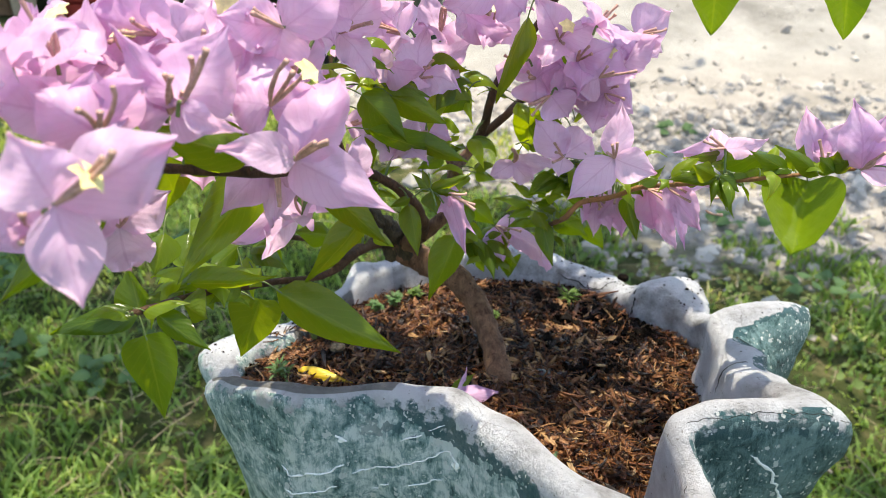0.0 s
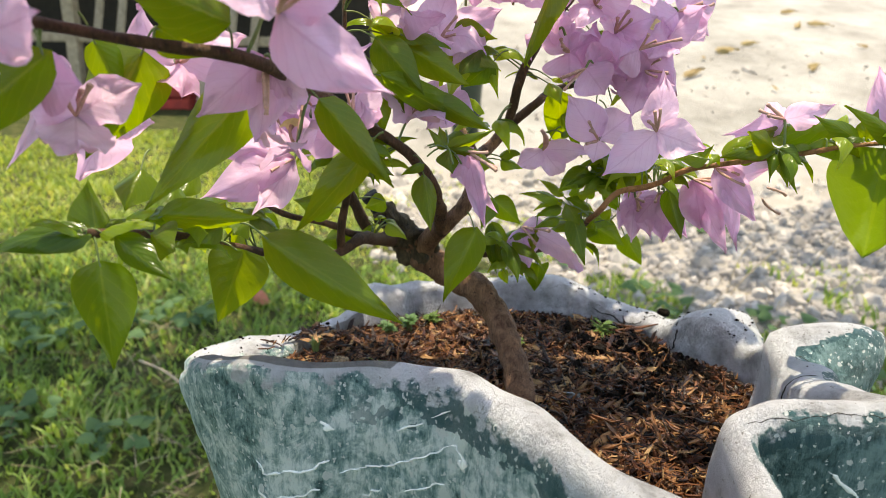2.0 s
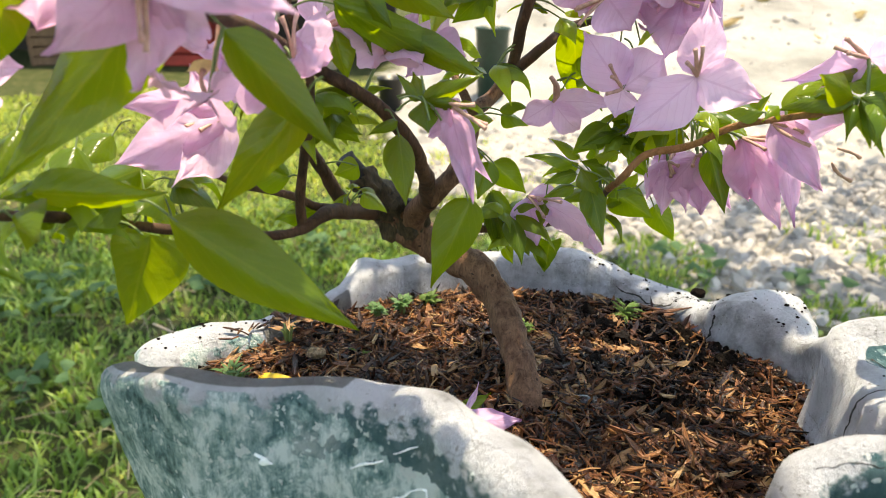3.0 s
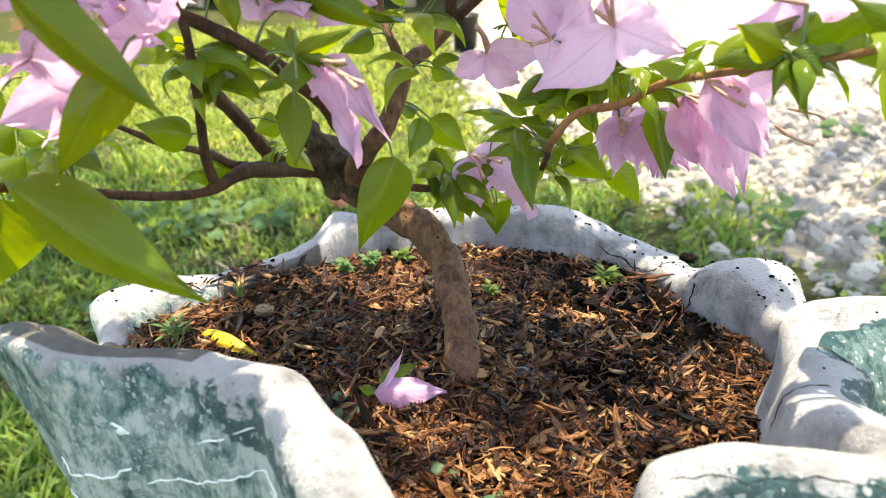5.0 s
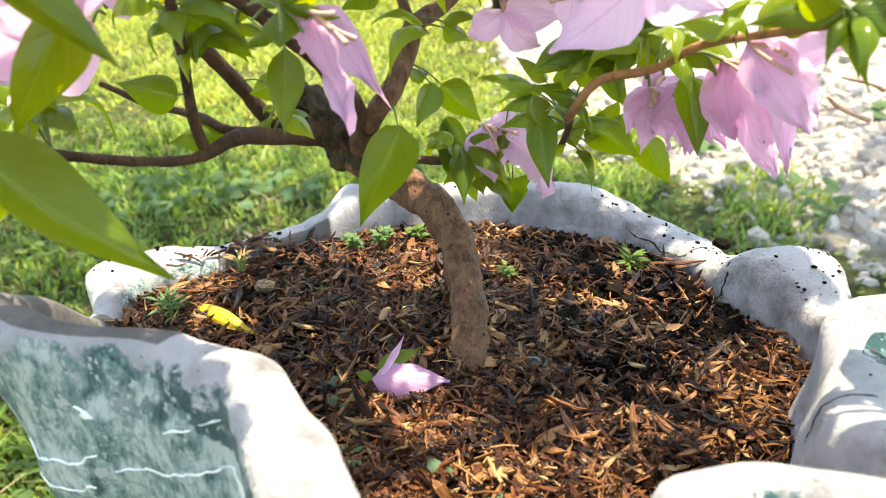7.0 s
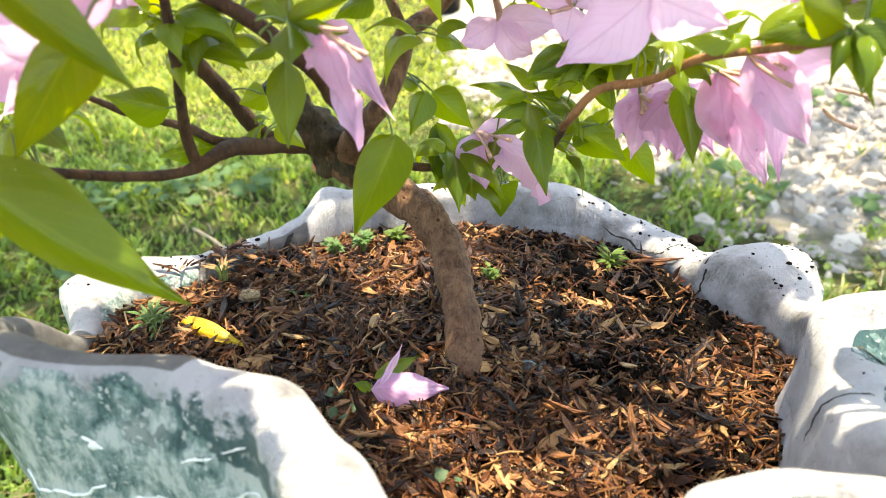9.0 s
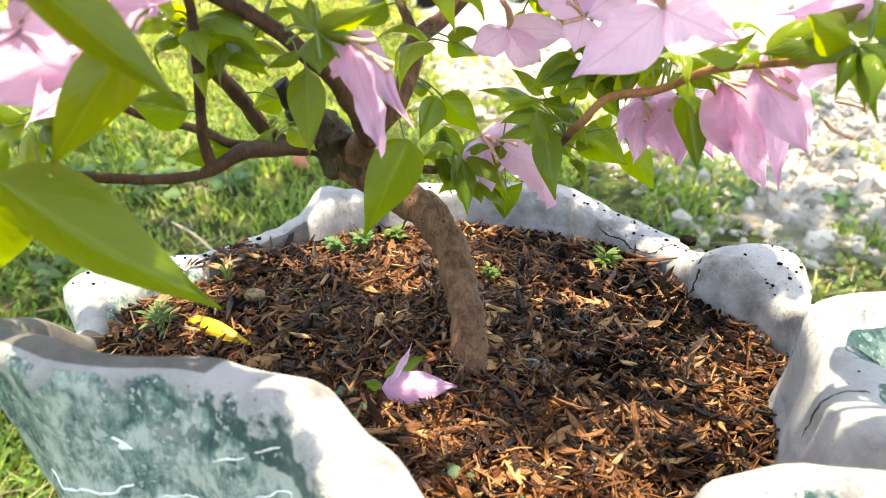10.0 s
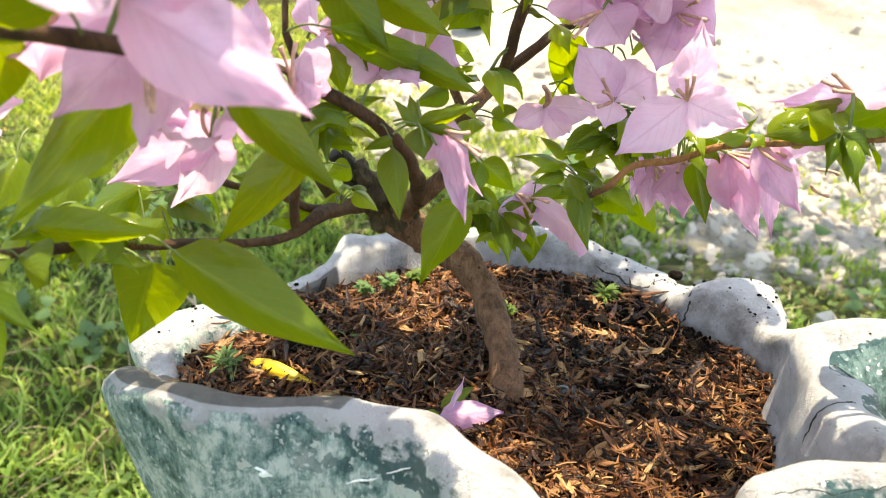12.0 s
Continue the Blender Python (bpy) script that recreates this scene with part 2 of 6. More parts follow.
def chip_material():
    m, nt, nodes, links, bsdf = material("bark_chip")
    geo = nodes.new("ShaderNodeNewGeometry")
    col = ramp(nt, geo.outputs["Random Per Island"], [(0.0, (0.006, 0.003, 0.002)), (0.32, (0.045, 0.015, 0.007)), (0.60, (0.185, 0.068, 0.026)), (0.84, (0.31, 0.138, 0.052)), (0.95, (0.41, 0.23, 0.10)), (1.0, (0.56, 0.38, 0.19))])
    grain = noise_tex(nt, 1.6, 4, 0.7, "UV")
    wet = noise_tex(nt, 22, 4)
    line = calc(nt, "MINIMUM", calc(nt, "MAXIMUM", calc(nt, "MULTIPLY_ADD", grain, 4.0, -1.5), 0.0), 0.8)
    col = mix(nt, line, col, mix(nt, 1.0, col, (0.25, 0.2, 0.18), "MULTIPLY"))
    links.new(col, bsdf.inputs["Base Color"])
    links.new(calc(nt, "MULTIPLY_ADD", wet, 0.7, -0.02), bsdf.inputs["Roughness"])
    bsdf.inputs["Specular IOR Level"].default_value = 0.35
    bump(nt, bsdf, grain, 0.8, 0.0015)
    return m


CHIP = chip_material()


def island_material(name, stops, rough, grain_scale, see=0.0):
    m, nt, nodes, links, bsdf = material(name)
    geo = nodes.new("ShaderNodeNewGeometry")
    patch = noise_tex(nt, 1.7, 3)
    col = ramp(nt, calc(nt, "MULTIPLY_ADD", patch, 1.1, calc(nt, "MULTIPLY_ADD", geo.outputs["Random Per Island"], 0.7, -0.43)), stops)
    g = noise_tex(nt, grain_scale, 4)
    col = mix(nt, calc(nt, "MULTIPLY", g, 0.35), col, tuple(c * 0.45 for c in stops[1][1]))
    links.new(col, bsdf.inputs["Base Color"])
    bsdf.inputs["Roughness"].default_value = rough
    bsdf.inputs["Specular IOR Level"].default_value = 0.2
    if see:
        tr = nodes.new("ShaderNodeBsdfTranslucent")
        links.new(mix(nt, 1.0, col, (1.7, 1.45, 0.9), "MULTIPLY"), tr.inputs[0])
        mx = nodes.new("ShaderNodeMixShader")
        mx.inputs[0].default_value = see
        links.new(bsdf.outputs[0], mx.inputs[1])
        links.new(tr.outputs[0], mx.inputs[2])
        links.new(mx.outputs[0], nodes["Material Output"].inputs[0])
    else:
        bump(nt, bsdf, g, 0.6, 0.004)
    return m


GRASS = island_material("grass_blade", [(0.0, (0.075, 0.145, 0.028)), (0.45, (0.175, 0.30, 0.072)), (0.75, (0.33, 0.46, 0.125)), (1.0, (0.66, 0.60, 0.34))], 0.5, 40, 0.5)
# Drier far lawn; the open sun's brightness is also put into these colours.
SUNLITGRASS = island_material("grass_dry_sunlit", [(0.0, (0.12, 0.20, 0.035)), (0.4, (0.26, 0.36, 0.075)), (0.7, (0.42, 0.49, 0.15)), (1.0, (0.62, 0.59, 0.30))], 0.45, 40, 0.5)
STONE = island_material("limestone_rubble", [(0.0, (0.23, 0.205, 0.185)), (0.4, (0.36, 0.325, 0.30)), (0.75, (0.47, 0.43, 0.40)), (1.0, (0.60, 0.56, 0.525))], 0.9, 60)


# ---- ground ----
def gravel_edge(x):
    return 3.15 - 0.85 * x - 0.36 * math.exp(-((x - 0.62) / 0.28) ** 2) if x > -0.45 else 3.53 + (-0.45 - x) * 3.6


def ground_height(x, y):
    """Flat lawn, and a bank of rubble and sand that rises behind it."""
    side = min(1, max(0, (x + 1.2) / 1.2))
    side = side * side * (3 - 2 * side)
    rise = max(0.0, y - 4.2)
    h = side * 1.9 * (1 - math.exp(-(rise * 0.24) ** 1.25))
    return h + 0.02 * noise.noise(Vector((x * 0.9, y * 0.9, 3))) + 0.006 * noise.noise(Vector((x * 5, y * 5, 1)))


def ground_material():
    m, nt, nodes, links, bsdf = material("ground_mix")
    at = nodes.new("ShaderNodeAttribute")
    at.attribute_name = "rubble"
    n_edge = noise_tex(nt, 3.0, 5, 0.65)
    f = calc(nt, "MULTIPLY_ADD", calc(nt, "ADD", at.outputs["Fac"], calc(nt, "SUBTRACT", n_edge, 0.5)), 5.0, 0.5)
    f = calc(nt, "MINIMUM", calc(nt, "MAXIMUM", f, 0.0), 1.0)
    lawn = ramp(nt, noise_tex(nt, 9, 6, 0.7), [(0.3, (0.022, 0.030, 0.010)), (0.5, (0.045, 0.055, 0.018)), (0.68, (0.13, 0.115, 0.055)), (0.8, (0.30, 0.25, 0.14))])
    sand = ramp(nt, noise_tex(nt, 2.2, 8, 0.72), [(0.3, (0.21, 0.19, 0.165)), (0.5, (0.33, 0.30, 0.272)), (0.7, (0.44, 0.405, 0.37))])
    high = nodes.new("ShaderNodeAttribute")
    high.attribute_name = "bank"
    sand = mix(nt, high.outputs["Fac"], sand, ramp(nt, noise_tex(nt, 1.6, 8, 0.7), [(0.3, (0.19, 0.178, 0.165)), (0.5, (0.315, 0.30, 0.282)), (0.72, (0.445, 0.43, 0.405))]))
    grit = calc(nt, "GREATER_THAN", noise_tex(nt, 38, 3), 0.63)
    sand = mix(nt, calc(nt, "MULTIPLY", grit, 0.35), sand, (0.25, 0.24, 0.2))
    links.new(mix(nt, f, lawn, sand), bsdf.inputs["Base Color"])
    bsdf.inputs["Roughness"].default_value = 0.95
    bsdf.inputs["Specular IOR Level"].default_value = 0.1
    bump(nt, bsdf, noise_tex(nt, 24, 8, 0.75), 0.8, 0.02)
    return m


def build_ground():
    k = 0.055
    axis = [math.sinh(i * k) / math.sinh(70 * k) * 160 for i in range(-70, 71)]
    verts, rub = [], []
    for yy in axis:
        for xx in axis:
            x, y = xx, yy + 3.0
            verts.append((x, y, ground_height(x, y)))
            e = min((y - gravel_edge(x)) * 0.9, (x + 1.0) * 1.2 + 0.3)
            rub.append(max(-1, min(1, e)))
    n = len(axis)
    faces = [(j * n + i, j * n + i + 1, (j + 1) * n + i + 1, (j + 1) * n + i) for j in range(n - 1) for i in range(n - 1)]
    me = bpy.data.meshes.new("ground")
    me.from_pydata(verts, [], faces)
    a = me.attributes.new("rubble", "FLOAT", "POINT")
    a.data.foreach_set("value", rub)
    a = me.attributes.new("bank", "FLOAT", "POINT")
    a.data.foreach_set("value", [min(1.0, max(0.0, (v[1] - 4.4 - 0.3 * noise.noise(Vector(v) * 1.3)) / 0.7)) for v in verts])
    me.materials.append(ground_material())
    me.polygons.foreach_set("use_smooth", [True] * len(faces))
    return tagged(new("ground", me), "uneven lawn running into a bank of pale sand and rubble", "ground", kind="structure")


build_ground()


# ---- shared builders ----
def link_mesh(name, verts, faces, mat, parent=None, smooth=True, label=""):
    me = bpy.data.meshes.new(name)
    me.from_pydata([tuple(v) for v in verts], [], faces)
    for m in mat if isinstance(mat, (list, tuple)) else [mat]:
        me.materials.append(m)
    if smooth:
        me.polygons.foreach_set("use_smooth", [True] * len(me.polygons))
    ob = new(name, me)
    if parent:
        ob.parent = parent
    if label:
        tagged(ob, label)
    return ob


def tube(points, radii, sides=10, rough=0.0, seed=0, cap=True):
    """A tapered tube through points, smoothed, with a little knobbliness."""
    pts = [Vector(p) for p in points]
    path, rad = [], []
    steps = 6
    for i in range(len(pts) - 1):
        p0, p1, p2, p3 = pts[max(i - 1, 0)], pts[i], pts[i + 1], pts[min(i + 2, len(pts) - 1)]
        for s in range(steps):
            t = s / steps
            path.append(0.5 * ((2 * p1) + (p2 - p0) * t + (2 * p0 - 5 * p1 + 4 * p2 - p3) * t * t + (3 * p1 - p0 - 3 * p2 + p3) * t ** 3))
            rad.append(radii[i] + (radii[i + 1] - radii[i]) * t)
    path.append(pts[-1])
    rad.append(radii[-1])
    verts, faces = [], []
    tangent = (path[1] - path[0]).normalized()
    u = tangent.orthogonal().normalized()
    for i, p in enumerate(path):
        tangent = (path[min(i + 1, len(path) - 1)] - path[max(i - 1, 0)]).normalized()
        u = (u - tangent * u.dot(tangent)).normalized()
        w = tangent.cross(u)
        for k in range(sides):
            a = 2 * math.pi * k / sides
            d = u * math.cos(a) + w * math.sin(a)
            q = p + d * rad[i]
            if rough:
                q += d * rad[i] * rough * (noise.noise(q * 90 + Vector((seed, 0, 0))) + 0.6 * noise.noise(q * 260 + Vector((seed, 5, 0))))
            verts.append(q)
    for i in range(len(path) - 1):
        for k in range(sides):
            a, b = i * sides + k, i * sides + (k + 1) % sides
            faces.append((a, b, b + sides, a + sides))
    if cap:
        faces.append(tuple(range(sides - 1, -1, -1)))
        faces.append(tuple(range((len(path) - 1) * sides, len(path) * sides)))
    return verts, faces, path


def outline(shape, s):
    if shape == "heart":
        return (math.sin(math.pi * s ** 0.52)) ** 0.75 * (1 - 0.25 * s * s) if 0 < s < 1 else 0
    if shape == "broad":
        return math.sin(math.pi * s ** 0.88) ** 0.8 if 0 < s < 1 else 0
    if shape == "bract":
        return (math.sin(math.pi * s ** 0.70)) ** (0.85 if s < 0.37 else 0.85 + 0.75 * (s - 0.37)) if 0 < s < 1 else 0
    return math.sin(math.pi * s ** 0.64) ** 0.92 * (1 - 0.42 * s ** 2.2) * 1.1 if 0 < s < 1 else 0


def sheet(base, tip, normal, width, bend, shape, seed, fold=0.25, wave=0.02):
    """The vertices, faces and map of a leaf-like sheet from base to tip, facing along normal."""
    a, b, n = Vector(base), Vector(tip), Vector(normal)
    ax = b - a
    length = ax.length
    ax.normalize()
    n = (n - ax * n.dot(ax)).normalized()
    side = ax.cross(n)
    rows, cols = 12, 8
    ripple = 0.5 if shape == "bract" else 0.35
    twist = 1.3 * noise.noise(Vector((seed * 2.31, 0.7, 4.2)))
    verts, uvs = [], []
    for i in range(rows + 1):
        s = i / rows
        half = max(outline(shape, s) * width / 2, 0.0002)
        mid = a + ax * (s * length) + n * (bend * length * 4 * s * (1 - s) * 0.5 - bend * length * 0.25 * s * s)
        for j in range(cols + 1):
            v = j / cols * 2 - 1
            lift = -fold * half * (abs(v) ** 1.3) * (1 - 0.5 * s)
            turn = twist * (s - 0.35)
            across, up = side * math.cos(turn) + n * math.sin(turn), n * math.cos(turn) - side * math.sin(turn)
            wob = wave * length * (noise.noise(Vector((s * 3.2 + seed * 3.7, v * 1.5, seed * 1.3))) * (0.3 + 0.7 * abs(v)) * min(1, s * 3) + ripple * noise.noise(Vector((s * 9 + seed, v * 4, seed))) * (0.25 + 0.75 * abs(v)))
            verts.append(mid + across * (v * half) + up * (lift + wob))
            uvs.append((s, j / cols))
    faces = []
    for i in range(rows):
        for j in range(cols):
            q = i * (cols + 1) + j
            faces.append((q, q + 1, q + cols + 2, q + cols + 1))
    return verts, faces, uvs


def set_uv(me, uvs):
    layer = me.uv_layers.new(name="UVMap")
    flat = []
    for loop in me.loops:
        flat.extend(uvs[loop.vertex_index] if loop.vertex_index < len(uvs) else (0.5, 0.5))
    layer.data.foreach_set("uv", flat)


def sheet_object(name, base, tip, normal, width, bend, shape, seed, mat, parent, stem=None, stem_mat=None, fold=0.25, wave=0.02, label=""):
    verts, faces, uvs = sheet(base, tip, normal, width, bend, shape, seed, fold, wave)
    count = len(faces)
    if stem is not None:
        mid = (Vector(stem) + Vector(base)) / 2 + Vector((0, 0, 0.002))
        tv, tf, _ = tube([stem, mid, Vector(base) + (Vector(tip) - Vector(base)) * 0.06], [0.0006, 0.0005, 0.0004], 5, cap=False)
        off = len(verts)
        verts += tv
        faces += [tuple(i + off for i in f) for f in tf]
    origin = Vector(base)
    ob = link_mesh(name, [v - origin for v in verts], faces, [mat, stem_mat or GREENSTEM], parent, label=label)
    if len(faces) > count:
        ob.data.polygons.foreach_set("material_index", [0] * count + [1] * (len(faces) - count))
    set_uv(ob.data, uvs)
    ob.location = origin
    return ob


def empty(name, label, category, at=(0, 0, 0), group=""):
    ob = new(name)
    ob.empty_display_size = 0.05
    return tagged(ob, label, category, group)


# ---- planter ----
CENTRE = Vector((0.04, 0.47, 0))
MULCH = 0.728
FRONT = [(-178, .200, .215, .744), (-163, .195, .216, .790), (-152, .190, .210, .815), (-138, .168, .190, .828), (-121, .131, .150, .829), (-105, .120, .142, .828), (-90, .136, .178, .826), (-77, .180, .221, .813)]
RIGHT = [(-66, .212, .247, .806), (-58, .185, .212, .800), (-53, .152, .174, .810), (-45, .166, .193, .821), (-37, .188, .226, .821), (-33, .205, .250, .817), (-26, .170, .212, .807), (-16, .165, .193, .797), (-6, .170, .205, .796), (7, .174, .266, .802)]
BACK = [(17, .198, .232, .772), (24, .203, .222, .748), (30, .200, .248, .756), (35, .196, .252, .767), (41, .195, .234, .760), (46, .195, .226, .743), (60, .210, .250, .736), (82, .202, .221, .766), (94, .205, .224, .753), (105, .204, .222, .750), (114, .202, .220, .755)]
LEFT = [(118, .200, .220, .754), (121, .200, .222, .755), (123.5, .200, .228, .759), (127.5, .198, .228, .758), (130.5, .192, .214, .743), (138, .190, .206, .739), (156, .174, .196, .750), (166, .185, .236, .753), (172, .208, .251, .753), (178, .203, .226, .742)]


def rim_at(angle):
    rows = FRONT + RIGHT + BACK + LEFT
    a = (angle + 178) % 360 - 178
    rows = [(rows[-1][0] - 360, *rows[-1][1:])] + rows + [(rows[0][0] + 360, *rows[0][1:])]
    for r0, r1 in zip(rows, rows[1:]):
        if r0[0] <= a <= r1[0]:
            t = (a - r0[0]) / (r1[0] - r0[0])
            t = t * t * (3 - 2 * t) * 0.6 + t * 0.4
            return [p + (q - p) * t for p, q in zip(r0[1:], r1[1:])]
    return rows[1][1:]


def white_band(angle):
    """How far the white paint of the rim reaches down the outside, in metres."""
    if angle < -128 or angle > 165:
        return 0.003
    if angle < -60:
        return 0.003 + 0.017 * min(1, (angle + 128) / 55)
    return 0.002 if angle < 12 else 0.008


def build_pot():
    seg, verts, paint = 288, [], []
    foot = 0.40
    inner, crest, outer = 7, 9, 26
    rows = inner + crest + outer
    for k in range(seg):
        ang = -178 + 360 * k / seg
        near = [rim_at(ang + shift) for shift in (-2.4, -1.2, 0.0, 1.2, 2.4)]
        r_in, r_out, top = (sum(row[i] for row in near) / 5 for i in range(3))
        d = Vector((math.cos(radians(ang)), math.sin(radians(ang)), 0))
        thick = r_out - r_in
        # Low values bring the grey: bare cement in front, painted shade along the back.
        inside = -0.05 if 118 < ang < 132 else -0.088 if 8 < ang < 125 else 0.003 if 160 < ang < 178 else -0.12 if 22 < ang < 165 or -178 <= ang < -120 else -0.05
        round_h = min(0.016, thick * 0.5)
        for i in range(rows):
            if i < inner:
                t = i / inner
                r, z, p = r_in - 0.012 * (1 - t), 0.66 + (top - round_h - 0.66) * t, inside
            elif i < inner + crest:
                t = (i - inner) / (crest - 1)
                a = math.pi * (1 - t)
                r = r_in + thick * (0.5 + 0.5 * math.cos(a))
                z = top - round_h + round_h * math.sin(a) ** 0.7
                side = 0.05 * math.exp(-((ang + 1.5) / 4.5) ** 2) * max(0, t - 0.25)
                z -= side
                bare = 0.75 if ang < -112 else 0.3
                p = (inside if t < bare else -0.05) if t < max(0.55, bare) and side < 0.004 else (top - z) - white_band(ang) + 0.018 * min(1, max(0, side - 0.004) / 0.012)
            else:
                t = (i - inner - crest + 1) / outer
                drop = t ** 1.25
                z = (top - round_h) + (foot - top + round_h) * drop - 0.0375 * math.exp(-((ang + 1.5) / 4.5) ** 2) * (1 - t)
                shrink = min(1, drop * 1.15) ** 1.35
                r = r_out + (0.135 + 0.02 * math.sin(radians(ang * 3)) - r_out) * shrink
                p = (top - z) - white_band(ang)
            v = CENTRE + d * r + Vector((0, 0, z))
            q = v * 14
            amp = 0.0052 if i >= inner - 2 else 0.002
            bumpy = amp * (noise.noise(q) + 0.6 * noise.noise(q * 2.3) + 0.35 * noise.noise(q * 5.5))
            v += d * bumpy + Vector((0, 0, bumpy * 0.6 if inner <= i < inner + crest else 0))
            verts.append(v)
            paint.append(p)
    faces = []
    for k in range(seg):
        for i in range(rows - 1):
            a, b = k * rows + i, ((k + 1) % seg) * rows + i
            faces.append((a, a + 1, b + 1, b))
    faces.append(tuple(k * rows + rows - 1 for k in range(seg - 1, -1, -1)))
    faces.append(tuple(k * rows for k in range(seg)))
    pot = empty("planter", "rock-shaped green cement planter with a cracked white rim, on a pedestal", "planter")
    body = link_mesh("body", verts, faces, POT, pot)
    a = body.data.attributes.new("paint", "FLOAT", "POINT")
    a.data.foreach_set("value", paint)
    return pot, body


planter, pot_body = build_pot()


def build_pedestal():
    bm = bmesh.new()
    bmesh.ops.create_cone(bm, cap_ends=True, segments=20, radius1=0.16, radius2=0.14, depth=0.42)
    bmesh.ops.bevel(bm, geom=[e for e in bm.edges if abs(e.verts[0].co.z - e.verts[1].co.z) < 1e-4], offset=0.012, segments=2, affect="EDGES")
    me = bpy.data.meshes.new("pedestal")
    bm.to_mesh(me)
    bm.free()
    me.materials.append(CEMENT)
    ob = tagged(new("pedestal", me), "plain grey cement pedestal under the planter", "pedestal")
    ob.location = (CENTRE.x, CENTRE.y, 0.195)
    return ob


build_pedestal()


# ---- mulch ----
def mulch_height(x, y):
    p = Vector((x, y, 0)) - CENTRE
    mound = 0.012 * math.exp(-(p.length / 0.13) ** 2)
    return MULCH - 0.008 + mound + 0.015 * min(1, max(0, (-x - 0.05) / 0.09)) + 0.005 * noise.noise(Vector((x * 22, y * 22, 0))) + 0.003 * noise.noise(Vector((x * 70, y * 70, 4)))


def build_mulch():
    verts, faces, rings, seg = [], [], 26, 96
    for i in range(rings):
        for k in range(seg):
            ang = -178 + 360 * k / seg
            r = (rim_at(ang)[0] + 0.004) * i / (rings - 1)
            x, y = CENTRE.x + r * math.cos(radians(ang)), CENTRE.y + r * math.sin(radians(ang))
            verts.append((x, y, mulch_height(x, y)))
    for i in range(rings - 1):
        for k in range(seg):
            a, b = i * seg + k, i * seg + (k + 1) % seg
            faces.append((a, a + seg, b + seg, b))
    bed = tagged(link_mesh("soil", verts, faces, SOIL), "dark damp potting soil filling the planter", "soil")
    rnd = random.Random(5)
    verts, faces, uvs = [], [], []
    for k in range(24090):
        ang, u = rnd.uniform(-180, 180), math.sqrt(rnd.random())
        spill = k >= 24000
        if spill:
            ang, u = rnd.gauss(154, 6), rnd.uniform(0.92, 1.09)
        r = rim_at(ang)[0] * 0.985 * u
        x, y = CENTRE.x + r * math.cos(radians(ang)), CENTRE.y + r * math.sin(radians(ang))
        bare = noise.noise(Vector((x * 17, y * 17, 9)))
        damp = math.exp(-((x - 0.15) / 0.05) ** 2 - ((y - 0.585) / 0.045) ** 2) + 0.7 * math.exp(-((x - 0.06) / 0.03) ** 2 - ((y - 0.64) / 0.02) ** 2)
        if not spill and ((bare > 0.38 and rnd.random() < 0.7) or rnd.random() < damp * 0.95):
            continue
        size = rnd.lognormvariate(0, 0.5)
        broad = k % 12 == 0
        ln, wd, th = (0.0125 * min(size, 1.6), 0.0021 * min(size, 1.5) ** 0.5, 0.0010) if broad else (0.0082 * size, 0.0014 * size ** 0.6, 0.0009)
        tilt = 0.3 if broad else 0.6
        turn = Euler((rnd.gauss(0, tilt), rnd.gauss(0, tilt * 0.8), rnd.uniform(0, 6.3))).to_matrix()
        at = Vector((x, y, (rim_at(ang)[2] + 0.0015 if u > 1 else mulch_height(x, y) + 0.006) if spill else mulch_height(x, y) + rnd.uniform(0.004 if broad else 0, 0.007 if broad else 0.006)))
        off = len(verts)
        sl = rnd.uniform(0.3, 0.9)
        skew = rnd.uniform(-0.4, 0.4)
        curl = rnd.uniform(-0.25, 0.25)
        a1, a2, a3 = rnd.uniform(0.8, 1.25), rnd.uniform(0.8, 1.25), rnd.uniform(-0.5, 0.5)
        ring = ((-a1, a3 * sl), (-0.62, -sl), (0.5, -sl * 0.9 + skew), (a2, skew - a3 * sl), (0.6, sl * 0.8 + skew), (-0.5, sl))
        patch = rnd.uniform(0, 40)
        for sz in (-1, 1):
            for sx, sy in ring:
                uvs.append((sx * ln * 60 + patch, (sy * wd + sz * th) * 700 + patch * 3.7))
                verts.append(at + turn @ Vector((sx * ln * 0.5, sy * wd, sz * th * 0.5 + curl * ln * 0.5 * sx * sx)))
        faces.append(tuple(off + i for i in (5, 4, 3, 2, 1, 0)))
        faces.append(tuple(off + i for i in (6, 7, 8, 9, 10, 11)))
        for i in range(6):
            j = (i + 1) % 6
            faces.append((off + i, off + j, off + 6 + j, off + 6 + i))
    chips = link_mesh("mulch", verts, faces, CHIP, None, False)
    set_uv(chips.data, uvs)
    tagged(chips, "loose reddish-brown shredded bark mulch on the soil", "mulch", kind="stuff")


build_mulch()


